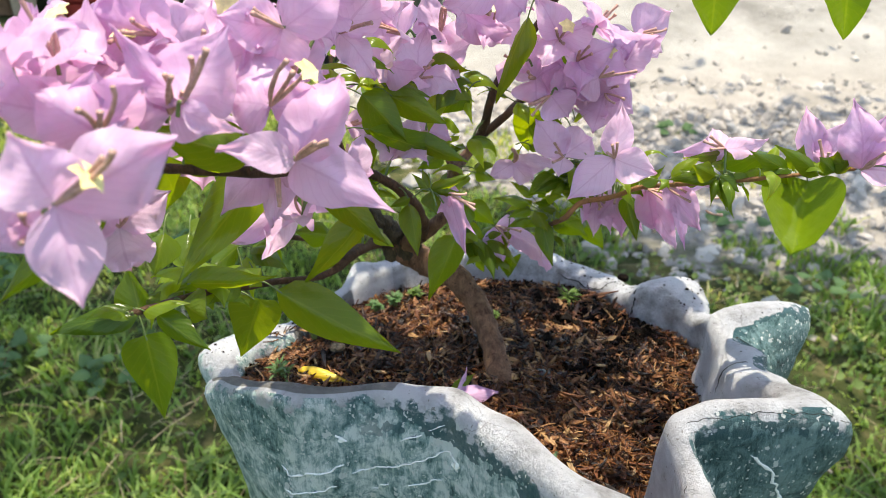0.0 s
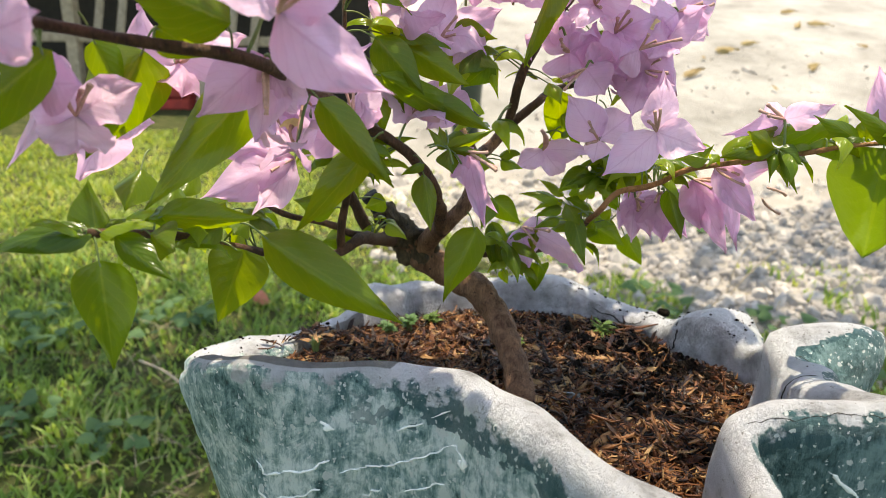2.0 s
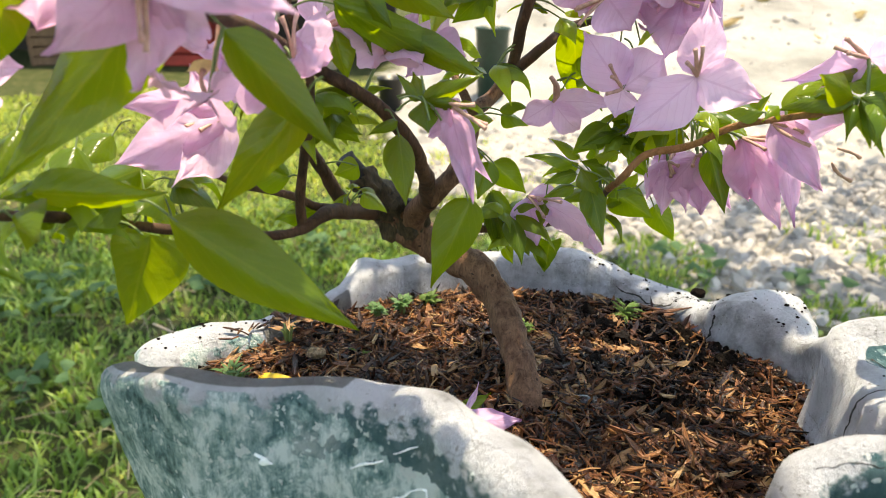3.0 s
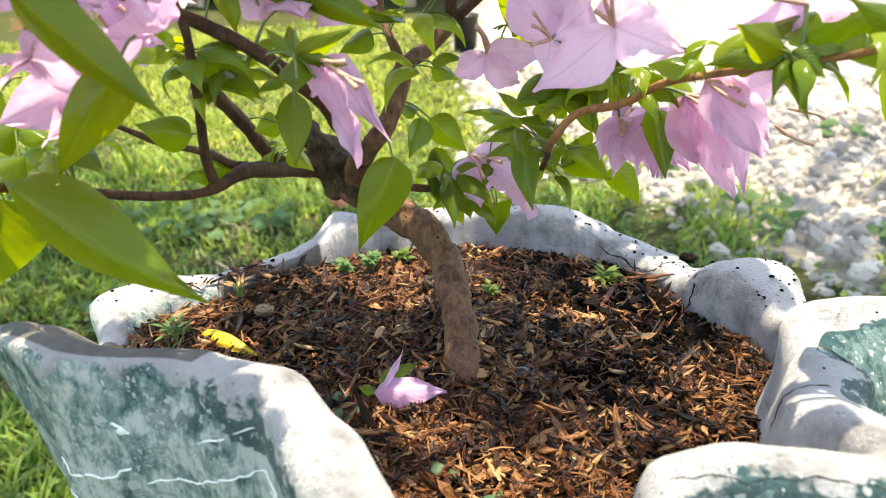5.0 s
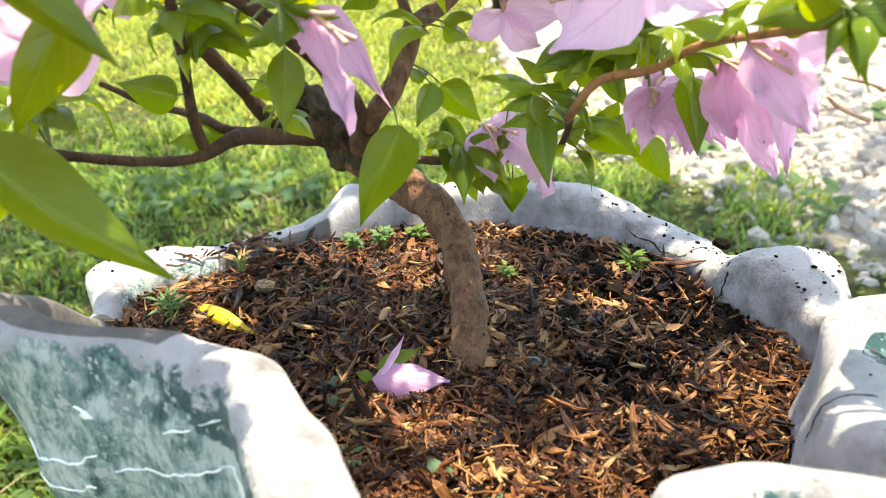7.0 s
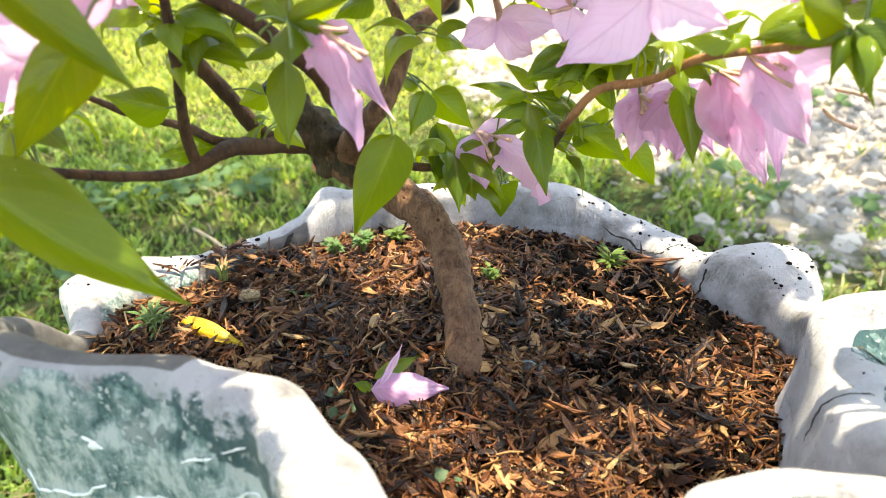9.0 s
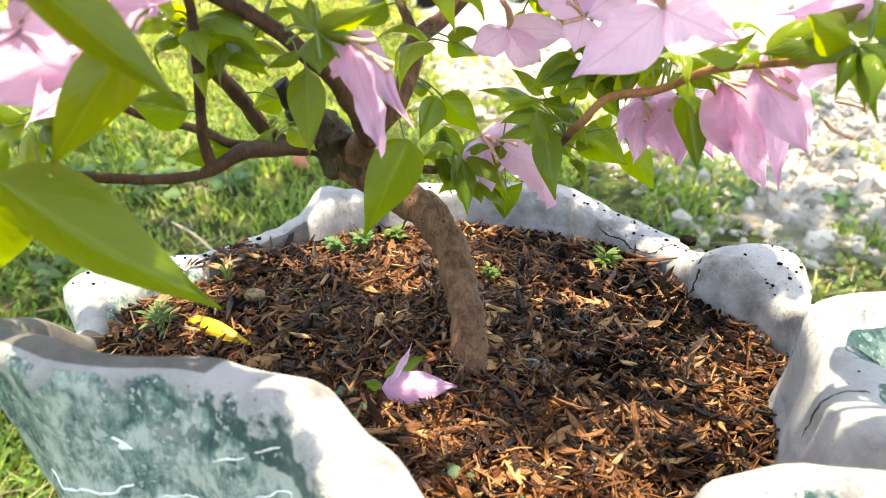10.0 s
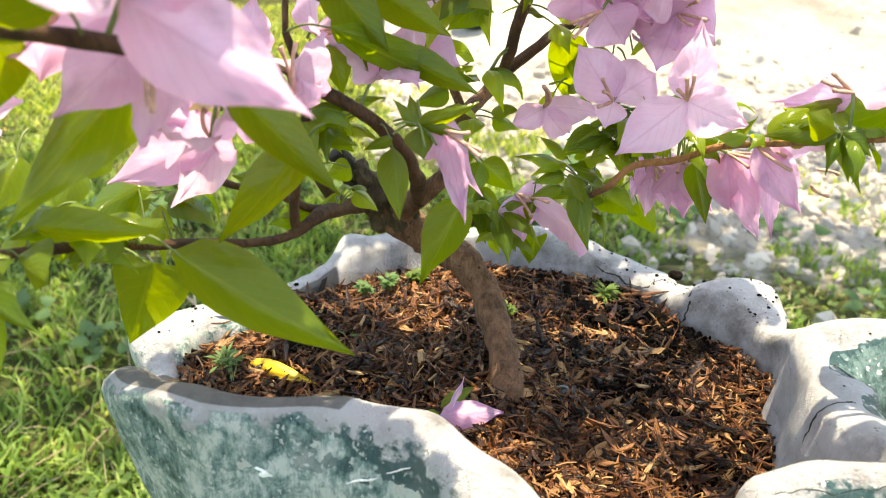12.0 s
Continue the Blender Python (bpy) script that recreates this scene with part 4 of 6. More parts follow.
add_leaf((-0.081, 0.290, 0.991), (-0.120, 0.280, 1.008), (0.307, -0.939, 0.152), 0.022, 0.06, "ovate")
add_leaf((-0.154, 0.310, 0.904), (-0.195, 0.300, 0.897), (0.153, -0.905, 0.397), 0.013, 0.25, "ovate")
add_leaf((-0.150, 0.305, 0.893), (-0.147, 0.300, 0.844), (0.442, -0.889, 0.118), 0.025, 0.05, "ovate")
add_leaf((-0.152, 0.305, 0.904), (-0.196, 0.300, 0.897), (-0.038, -0.686, 0.726), 0.013, 0.25, "ovate")
add_leaf((-0.145, 0.310, 0.903), (-0.117, 0.300, 0.887), (-0.079, -0.901, 0.426), 0.013, 0.12, "ovate")
add_leaf((-0.153, 0.310, 0.901), (-0.159, 0.320, 0.925), (0.680, -0.601, 0.420), 0.017, 0.10, "ovate")
add_leaf((-0.106, 0.360, 0.882), (-0.122, 0.360, 0.842), (0.152, -0.987, -0.061), 0.030, 0.08, "ovate")
add_leaf((-0.094, 0.352, 0.892), (-0.025, 0.356, 0.847), (0.266, -0.907, 0.327), 0.026, 0.10, "ovate")
add_leaf((-0.139, 0.340, 0.904), (-0.092, 0.350, 0.902), (0.198, -0.966, -0.168), 0.016, 0.15, "ovate")
add_leaf((-0.139, 0.330, 0.898), (-0.124, 0.320, 0.893), (-0.432, -0.828, 0.358), 0.019, 0.10, "ovate")
add_leaf((-0.159, 0.370, 0.920), (-0.160, 0.350, 0.903), (0.320, -0.623, 0.714), 0.020, 0.10, "ovate")
add_leaf((-0.141, 0.370, 0.895), (-0.139, 0.330, 0.905), (0.896, 0.149, 0.418), 0.014, 0.15, "ovate")
add_leaf((-0.116, 0.360, 0.893), (-0.128, 0.340, 0.891), (0.621, -0.438, 0.650), 0.012, 0.20, "ovate")
add_leaf((-0.109, 0.380, 0.892), (-0.111, 0.360, 0.890), (0.713, -0.140, 0.687), 0.014, 0.15, "ovate")
add_leaf((-0.150, 0.420, 0.907), (-0.156, 0.400, 0.898), (0.640, -0.467, 0.610), 0.014, 0.10, "ovate")
add_leaf((-0.156, 0.400, 0.906), (-0.154, 0.380, 0.888), (0.522, -0.541, 0.659), 0.016, 0.10, "ovate")
add_leaf((-0.127, 0.400, 0.897), (-0.137, 0.370, 0.895), (0.708, -0.279, 0.649), 0.016, 0.10, "ovate")
add_leaf((-0.045, 0.420, 0.966), (0.018, 0.500, 0.926), (0.489, -0.666, -0.563), 0.016, 0.15, "ovate")
add_leaf((-0.049, 0.430, 0.985), (-0.022, 0.430, 0.954), (0.116, -0.988, 0.101), 0.021, 0.10, "ovate")
add_leaf((-0.034, 0.450, 0.979), (0.003, 0.460, 0.957), (0.235, -0.971, -0.046), 0.019, 0.12, "ovate")
add_leaf((-0.055, 0.450, 0.993), (-0.014, 0.460, 0.977), (0.167, -0.970, -0.177), 0.019, 0.30, "ovate")
add_leaf((-0.020, 0.450, 0.951), (0.017, 0.460, 0.930), (0.173, -0.972, -0.158), 0.014, 0.15, "ovate")
add_leaf((0.010, 0.500, 0.978), (-0.005, 0.480, 0.961), (-0.009, -0.644, 0.765), 0.018, 0.10, "ovate")
add_leaf((-0.009, 0.500, 0.991), (0.019, 0.500, 0.983), (-0.043, -0.988, -0.150), 0.013, 0.20, "ovate")
add_leaf((-0.049, 0.450, 0.968), (-0.035, 0.450, 0.941), (0.039, -0.999, 0.020), 0.015, 0.10, "ovate")
add_leaf((-0.053, 0.450, 0.953), (-0.047, 0.450, 0.929), (0.011, -1.000, 0.003), 0.015, 0.10, "ovate")
add_leaf((-0.113, 0.300, 0.989), (-0.098, 0.310, 0.978), (0.546, -0.838, -0.017), 0.016, 0.10, "ovate")
add_leaf((0.144, 0.400, 1.052), (0.153, 0.420, 1.021), (-0.241, -0.782, -0.575), 0.031, 0.04, "heart", MATURE)
add_leaf((0.214, 0.400, 1.050), (0.229, 0.420, 1.018), (-0.299, -0.740, -0.603), 0.026, 0.04, "heart", MATURE)
add_leaf((0.180, 0.438, 0.928), (0.186, 0.420, 0.907), (-0.736, -0.603, 0.307), 0.006, 0.05, "ovate")
add_leaf((0.180, 0.438, 0.928), (0.185, 0.430, 0.908), (-0.780, -0.624, 0.055), 0.006, 0.05, "ovate")
add_leaf((0.180, 0.438, 0.929), (0.191, 0.430, 0.921), (-0.533, -0.839, 0.106), 0.010, 0.10, "ovate")
add_leaf((0.179, 0.440, 0.928), (0.152, 0.460, 0.919), (-0.553, -0.425, 0.716), 0.010, 0.15, "ovate")
add_leaf((0.178, 0.440, 0.928), (0.159, 0.430, 0.939), (0.506, -0.858, 0.093), 0.014, 0.15, "ovate")
add_leaf((0.172, 0.450, 0.919), (0.161, 0.460, 0.926), (-0.290, -0.742, 0.605), 0.010, 0.20, "ovate")
add_leaf((0.209, 0.435, 0.943), (0.168, 0.480, 0.928), (-0.624, -0.332, 0.707), 0.017, 0.15, "ovate")
add_leaf((0.216, 0.430, 0.933), (0.193, 0.440, 0.928), (-0.424, -0.669, 0.611), 0.013, 0.20, "ovate")
add_leaf((0.220, 0.430, 0.934), (0.193, 0.430, 0.949), (0.142, -0.956, 0.256), 0.012, 0.20, "ovate")
add_leaf((0.223, 0.430, 0.935), (0.226, 0.430, 0.953), (-0.064, -0.998, 0.011), 0.013, 0.15, "ovate")
add_leaf((0.245, 0.420, 0.937), (0.251, 0.420, 0.952), (-0.107, -0.993, 0.043), 0.016, 0.15, "ovate")
add_leaf((0.234, 0.420, 0.936), (0.204, 0.420, 0.956), (0.224, -0.915, 0.335), 0.011, 0.20, "ovate")
add_leaf((0.243, 0.420, 0.938), (0.232, 0.420, 0.948), (0.106, -0.988, 0.116), 0.012, 0.10, "ovate")
add_leaf((0.248, 0.420, 0.939), (0.244, 0.420, 0.955), (-0.052, -0.999, -0.013), 0.013, 0.10, "ovate")
add_leaf((0.275, 0.410, 0.944), (0.284, 0.410, 0.937), (-0.326, -0.847, -0.419), 0.013, 0.10, "ovate")
add_leaf((0.083, 0.530, 0.988), (0.101, 0.530, 0.967), (-0.412, -0.840, -0.353), 0.014, 0.20, "ovate")
add_leaf((0.066, 0.550, 0.937), (0.082, 0.530, 0.904), (-0.670, -0.732, 0.119), 0.011, 0.10, "ovate")
add_leaf((0.017, 0.500, 0.969), (-0.002, 0.500, 0.953), (-0.130, -0.979, 0.154), 0.016, 0.20, "ovate")
add_leaf((-0.000, 0.500, 0.922), (-0.019, 0.500, 0.912), (-0.206, -0.897, 0.391), 0.012, 0.20, "ovate")
add_leaf((-0.063, 0.460, 0.913), (-0.044, 0.460, 0.897), (0.053, -0.997, 0.062), 0.016, 0.20, "ovate")
add_leaf((-0.016, 0.500, 0.972), (-0.029, 0.500, 0.984), (0.272, -0.916, 0.295), 0.014, 0.10, "ovate")
add_cluster((0.100, 0.530, 0.892), 5, 0.020, 3)
add_cluster((0.130, 0.500, 0.903), 4, 0.020, 4)
add_cluster((0.089, 0.550, 0.838), 4, 0.018, 6)
add_cluster((0.026, 0.540, 0.840), 4, 0.020, 7)
add_cluster((-0.071, 0.450, 0.919), 4, 0.022, 8)
add_cluster((-0.057, 0.500, 0.860), 5, 0.020, 9)
add_cluster((0.224, 0.425, 0.939), 4, 0.018, 11)
add_cluster((0.153, 0.460, 0.916), 4, 0.022, 12)
add_cluster((-0.040, 0.450, 0.983), 5, 0.026, 13)
add_cluster((0.012, 0.520, 0.972), 5, 0.025, 14)
add_cluster((-0.076, 0.460, 0.912), 4, 0.022, 15)
add_cluster((-0.138, 0.360, 0.886), 5, 0.024, 16)
add_cluster((-0.156, 0.310, 0.901), 4, 0.020, 17)
add_cluster((-0.130, 0.360, 0.897), 5, 0.028, 18)
add_cluster((-0.069, 0.360, 1.012), 4, 0.022, 19)
add_cluster((-0.057, 0.420, 1.012), 4, 0.024, 20)
add_cluster((0.063, 0.530, 0.919), 3, 0.020, 21)
add_cluster((0.099, 0.540, 0.880), 5, 0.022, 22)
add_cluster((0.113, 0.520, 0.908), 4, 0.020, 23)
add_cluster((0.053, 0.530, 0.955), 3, 0.022, 24)
add_cluster((0.093, 0.520, 0.939), 3, 0.022, 25)
add_flower((0.116, 0.462, 0.933), (0.102, 0.440, 0.955), [((0.123, 0.484, 0.966), (-0.191, -0.797, 0.572), 0.022), ((0.144, 0.455, 0.924), (-0.209, -0.972, 0.107), 0.025), ((0.085, 0.455, 0.906), (-0.167, -0.891, 0.423), 0.027)], 0)
add_flower((0.156, 0.470, 0.911), (0.189, 0.450, 0.894), [((0.182, 0.460, 0.880), (-0.321, -0.946, 0.036), 0.017), ((0.186, 0.450, 0.917), (-0.507, -0.830, -0.231), 0.015), ((0.179, 0.478, 0.890), (0.182, -0.969, -0.170), 0.019)], 0)
add_flower((0.151, 0.495, 0.898), (0.183, 0.470, 0.902), [((0.182, 0.500, 0.846), (-0.170, -0.966, -0.194), 0.017), ((0.163, 0.500, 0.860), (-0.115, -0.980, -0.165), 0.023), ((0.173, 0.495, 0.866), (-0.181, -0.975, -0.125), 0.019)], 0)
add_flower((0.139, 0.530, 0.880), (0.138, 0.510, 0.873), [((0.147, 0.535, 0.842), (-0.102, -0.983, -0.151), 0.030), ((0.123, 0.540, 0.848), (-0.532, -0.847, 0.001), 0.022), ((0.163, 0.535, 0.848), (0.097, -0.992, -0.082), 0.025)], 0)
add_flower((0.130, 0.550, 0.877), (0.133, 0.540, 0.868), [((0.123, 0.560, 0.850), (-0.482, -0.855, -0.192), 0.020), ((0.144, 0.560, 0.839), (0.034, -0.970, -0.243), 0.022), ((0.120, 0.560, 0.870), (-0.750, -0.643, 0.153), 0.016)], 0)
add_flower((0.003, 0.420, 0.925), (0.032, 0.410, 0.915), [((0.015, 0.425, 0.880), (-0.004, -0.994, -0.111), 0.013), ((0.016, 0.455, 0.886), (0.607, -0.681, -0.409), 0.018), ((-0.006, 0.430, 0.908), (-0.232, -0.887, -0.399), 0.013)], 0)
add_flower((0.043, 0.535, 0.850), (0.071, 0.510, 0.839), [((0.087, 0.500, 0.830), (-0.578, -0.805, 0.136), 0.016), ((0.050, 0.530, 0.820), (0.108, -0.976, 0.188), 0.026), ((0.069, 0.540, 0.838), (0.296, -0.919, 0.259), 0.025)], 0)
add_flower((-0.097, 0.430, 0.916), (-0.121, 0.400, 0.901), [((-0.143, 0.400, 0.896), (0.464, -0.858, 0.219), 0.029), ((-0.108, 0.390, 0.893), (0.492, -0.532, 0.689), 0.022), ((-0.148, 0.420, 0.921), (0.213, -0.830, 0.516), 0.018)], 0)
add_flower((-0.108, 0.450, 0.922), (-0.107, 0.440, 0.935), [((-0.096, 0.450, 0.947), (0.256, -0.959, -0.123), 0.025), ((-0.076, 0.440, 0.931), (-0.292, -0.956, -0.024), 0.023), ((-0.128, 0.460, 0.924), (-0.302, -0.727, 0.616), 0.015)], 0)
add_flower((-0.060, 0.277, 0.995), (-0.034, 0.265, 1.007), [((-0.023, 0.292, 0.967), (0.464, -0.874, 0.144), 0.028), ((-0.042, 0.310, 1.025), (0.504, -0.715, 0.484), 0.027), ((-0.086, 0.262, 1.005), (0.568, -0.639, 0.518), 0.017)], 0)
add_flower((-0.081, 0.330, 0.978), (-0.081, 0.330, 0.939), [((-0.108, 0.320, 0.953), (0.263, -0.960, 0.100), 0.025), ((-0.075, 0.360, 0.950), (0.368, -0.673, -0.642), 0.020), ((-0.086, 0.330, 0.942), (0.070, -0.997, -0.010), 0.023)], 0)
add_flower((-0.112, 0.191, 1.011), (-0.092, 0.186, 1.027), [((-0.104, 0.178, 0.984), (0.439, -0.752, 0.492), 0.022), ((-0.077, 0.200, 1.028), (0.157, -0.969, 0.189), 0.027), ((-0.119, 0.190, 1.033), (0.553, -0.822, 0.138), 0.024)], 1)
add_flower((-0.127, 0.200, 0.997), (-0.125, 0.190, 1.008), [((-0.125, 0.190, 1.004), (0.908, -0.103, -0.407), 0.012), ((-0.130, 0.190, 1.017), (0.834, -0.533, -0.141), 0.016), ((-0.117, 0.200, 1.013), (0.238, -0.960, -0.149), 0.014)], 0)
add_flower((-0.117, 0.235, 1.019), (-0.111, 0.220, 1.035), [((-0.134, 0.230, 1.035), (0.466, -0.855, 0.228), 0.026), ((-0.100, 0.240, 1.036), (0.347, -0.935, -0.072), 0.020), ((-0.121, 0.250, 1.038), (0.549, -0.596, 0.586), 0.021)], 0)
add_flower((-0.094, 0.255, 1.024), (-0.082, 0.250, 1.044), [((-0.117, 0.260, 1.050), (0.346, -0.816, 0.463), 0.014), ((-0.073, 0.250, 1.014), (-0.168, -0.976, 0.135), 0.011), ((-0.082, 0.280, 1.047), (0.494, -0.705, 0.508), 0.034)], 0)
add_flower((-0.101, 0.260, 1.019), (-0.091, 0.250, 1.034), [((-0.118, 0.260, 1.027), (0.228, -0.844, 0.485), 0.019), ((-0.085, 0.260, 1.013), (0.069, -0.980, 0.185), 0.018), ((-0.103, 0.280, 1.038), (0.521, -0.560, 0.644), 0.021)], 0)
add_flower((-0.071, 0.290, 1.014), (-0.055, 0.280, 1.035), [((-0.044, 0.300, 1.011), (0.353, -0.934, 0.063), 0.021), ((-0.083, 0.310, 1.034), (0.022, -0.700, 0.714), 0.034), ((-0.090, 0.290, 1.016), (0.046, -0.899, 0.436), 0.025)], 1)
add_flower((-0.067, 0.310, 1.042), (-0.075, 0.300, 1.053), [((-0.046, 0.330, 1.058), (0.582, -0.784, 0.215), 0.026), ((-0.092, 0.300, 1.048), (0.413, -0.868, 0.276), 0.024), ((-0.074, 0.310, 1.023), (-0.025, -1.000, 0.009), 0.026)], 0)
add_flower((0.185, 0.450, 0.944), (0.168, 0.450, 0.952), [((0.205, 0.435, 0.954), (-0.465, -0.828, -0.312), 0.018), ((0.168, 0.490, 0.928), (-0.930, -0.340, 0.139), 0.019), ((0.182, 0.470, 0.952), (-0.195, -0.389, 0.900), 0.015)], 0)
add_flower((0.259, 0.420, 0.940), (0.268, 0.400, 0.955), [((0.251, 0.430, 0.982), (-0.282, -0.944, 0.171), 0.026), ((0.267, 0.420, 0.975), (-0.453, -0.885, 0.104), 0.029), ((0.284, 0.410, 0.943), (-0.369, -0.929, -0.024), 0.026)], 0)
add_flower((0.242, 0.430, 0.937), (0.234, 0.430, 0.961), [((0.226, 0.440, 0.975), (-0.232, -0.960, 0.155), 0.020), ((0.258, 0.440, 0.967), (-0.132, -0.917, 0.376), 0.026), ((0.248, 0.430, 0.944), (-0.058, -0.997, 0.049), 0.021)], 0)
add_flower((0.066, 0.510, 0.976), (0.050, 0.490, 0.983), [((0.066, 0.500, 0.959), (-0.088, -0.859, 0.505), 0.035), ((0.085, 0.520, 0.985), (0.415, -0.901, 0.125), 0.032), ((0.051, 0.520, 0.998), (-0.074, -0.926, 0.370), 0.027)], 0)
add_flower((0.076, 0.500, 0.967), (0.055, 0.490, 0.955), [((0.090, 0.500, 0.950), (-0.016, -1.000, -0.013), 0.029), ((0.099, 0.500, 0.975), (0.020, -0.998, -0.056), 0.027), ((0.064, 0.520, 0.986), (-0.242, -0.741, 0.627), 0.027)], 0)
add_flower((0.109, 0.500, 0.979), (0.130, 0.480, 0.983), [((0.133, 0.500, 0.958), (-0.036, -0.999, -0.041), 0.033), ((0.091, 0.500, 0.972), (-0.043, -0.993, 0.110), 0.031), ((0.124, 0.510, 0.999), (0.075, -0.913, 0.400), 0.034)], 0)
add_flower((0.116, 0.510, 0.966), (0.129, 0.490, 0.968), [((0.110, 0.510, 0.936), (-0.176, -0.984, 0.035), 0.032), ((0.139, 0.510, 0.950), (-0.014, -1.000, -0.019), 0.027), ((0.092, 0.520, 0.957), (-0.387, -0.922, 0.008), 0.027)], 0)
add_flower((0.138, 0.530, 1.003), (0.160, 0.520, 1.008), [((0.166, 0.550, 0.986), (0.168, -0.764, -0.622), 0.019), ((0.122, 0.530, 0.988), (-0.103, -0.989, 0.110), 0.033), ((0.163, 0.530, 1.020), (-0.073, -0.992, 0.107), 0.033)], 0)
add_flower((0.088, 0.500, 0.921), (0.077, 0.490, 0.927), [((0.066, 0.500, 0.950), (-0.041, -0.999, -0.031), 0.028), ((0.107, 0.490, 0.940), (-0.402, -0.912, -0.078), 0.029), ((0.086, 0.500, 0.906), (-0.351, -0.935, 0.047), 0.018)], 0)
add_flower((0.054, 0.520, 0.910), (0.056, 0.500, 0.932), [((0.035, 0.520, 0.897), (-0.286, -0.863, 0.417), 0.017), ((0.085, 0.510, 0.911), (-0.296, -0.936, -0.192), 0.017), ((0.071, 0.530, 0.892), (0.167, -0.920, -0.354), 0.016)], 0)
add_flower((-0.006, 0.500, 0.986), (-0.020, 0.490, 0.986), [((0.009, 0.500, 0.965), (0.058, -0.997, 0.041), 0.026), ((-0.026, 0.500, 0.960), (-0.133, -0.986, 0.102), 0.026), ((0.021, 0.520, 1.002), (0.450, -0.843, 0.295), 0.029)], 0)
add_flower((-0.012, 0.490, 0.944), (-0.016, 0.480, 0.935), [((-0.025, 0.490, 0.926), (-0.163, -0.980, 0.118), 0.022), ((0.006, 0.490, 0.937), (-0.011, -1.000, -0.028), 0.020), ((-0.004, 0.500, 0.957), (0.416, -0.826, 0.380), 0.019)], 0)
add_flower((-0.147, 0.240, 0.985), (-0.140, 0.220, 0.987), [((-0.155, 0.250, 0.973), (0.070, -0.743, -0.666), 0.022), ((-0.120, 0.240, 0.994), (0.026, -0.997, -0.078), 0.024), ((-0.163, 0.230, 0.977), (0.495, -0.864, 0.090), 0.022)], 0)
add_flower((-0.161, 0.350, 0.946), (-0.152, 0.340, 0.954), [((-0.187, 0.360, 0.914), (-0.074, -0.967, -0.242), 0.023), ((-0.145, 0.360, 0.944), (0.527, -0.849, -0.032), 0.018), ((-0.189, 0.340, 0.937), (0.174, -0.882, 0.439), 0.013)], 0)
add_flower((-0.149, 0.280, 0.969), (-0.157, 0.280, 0.965), [((-0.139, 0.290, 0.968), (0.708, -0.698, 0.107), 0.024), ((-0.174, 0.300, 0.939), (-0.103, -0.865, -0.491), 0.013), ((-0.166, 0.270, 0.974), (0.546, -0.794, 0.268), 0.015)], 0)
add_bloom((-0.144, 0.270, 1.037), 0.030, 1)
add_bloom((-0.144, 0.240, 1.040), 0.030, 2)
add_bloom((-0.116, 0.300, 1.041), 0.032, 3)
add_bloom((-0.088, 0.330, 1.031), 0.034, 4)
add_bloom((-0.044, 0.400, 1.037), 0.034, 5)
add_bloom((-0.022, 0.440, 1.018), 0.032, 6)
add_bloom((-0.017, 0.480, 0.983), 0.032, 7)
add_bloom((0.029, 0.500, 1.009), 0.032, 8)
add_bloom((0.013, 0.480, 1.026), 0.032, 9)
add_bloom((0.101, 0.480, 1.016), 0.034, 10)
add_bloom((0.129, 0.520, 0.982), 0.032, 11)
add_bloom((0.079, 0.500, 1.005), 0.032, 12)
add_bloom((0.033, 0.460, 1.042), 0.034, 13)
add_bloom((-0.144, 0.220, 1.030), 0.030, 15)
add_bloom((-0.132, 0.360, 0.972), 0.032, 16)
add_bloom((-0.149, 0.300, 0.955), 0.032, 17)
add_bloom((-0.093, 0.460, 0.943), 0.030, 18)
add_bloom((-0.066, 0.480, 0.951), 0.030, 19)
add_bloom((0.110, 0.520, 0.970), 0.032, 20)
add_bloom((0.137, 0.540, 0.976), 0.032, 21)
add_bloom((-0.056, 0.400, 0.938), 0.032, 22)
add_bloom((-0.077, 0.360, 0.935), 0.030, 23)
add_bloom((-0.031, 0.460, 0.939), 0.030, 24)
add_bloom((0.089, 0.520, 0.970), 0.030, 27)
add_bloom((-0.002, 0.500, 1.009), 0.030, 28)
add_cluster((0.090, 0.535, 0.888), 6, 0.024, 31)
add_cluster((0.077, 0.540, 0.870), 6, 0.022, 32)
add_cluster((0.102, 0.530, 0.904), 5, 0.024, 34)
add_cluster((0.116, 0.540, 0.903), 5, 0.020, 35)
add_cluster((0.147, 0.530, 0.908), 5, 0.020, 36)
add_cluster((0.086, 0.550, 0.852), 6, 0.022, 38)
add_cluster((0.032, 0.530, 0.842), 6, 0.024, 40)
add_cluster((0.039, 0.540, 0.821), 5, 0.022, 41)
add_cluster((0.176, 0.450, 0.929), 4, 0.016, 42)
add_cluster((0.184, 0.440, 0.929), 4, 0.017, 43)
add_cluster((0.020, 0.520, 0.902), 5, 0.024, 45)
add_cluster((-0.068, 0.440, 0.923), 6, 0.024, 46)
add_cluster((-0.056, 0.460, 0.911), 5, 0.022, 47)
add_cluster((0.104, 0.530, 0.906), 6, 0.024, 48)
add_cluster((0.123, 0.500, 0.906), 6, 0.024, 50)
add_cluster((0.185, 0.450, 0.926), 4, 0.017, 51)
add_cluster((0.206, 0.430, 0.938), 4, 0.018, 52)
add_cluster((-0.003, 0.500, 0.972), 6, 0.026, 53)
add_cluster((0.017, 0.520, 0.931), 5, 0.024, 54)
add_cluster((-0.129, 0.420, 0.884), 6, 0.026, 55)
add_cluster((-0.152, 0.380, 0.890), 6, 0.026, 56)
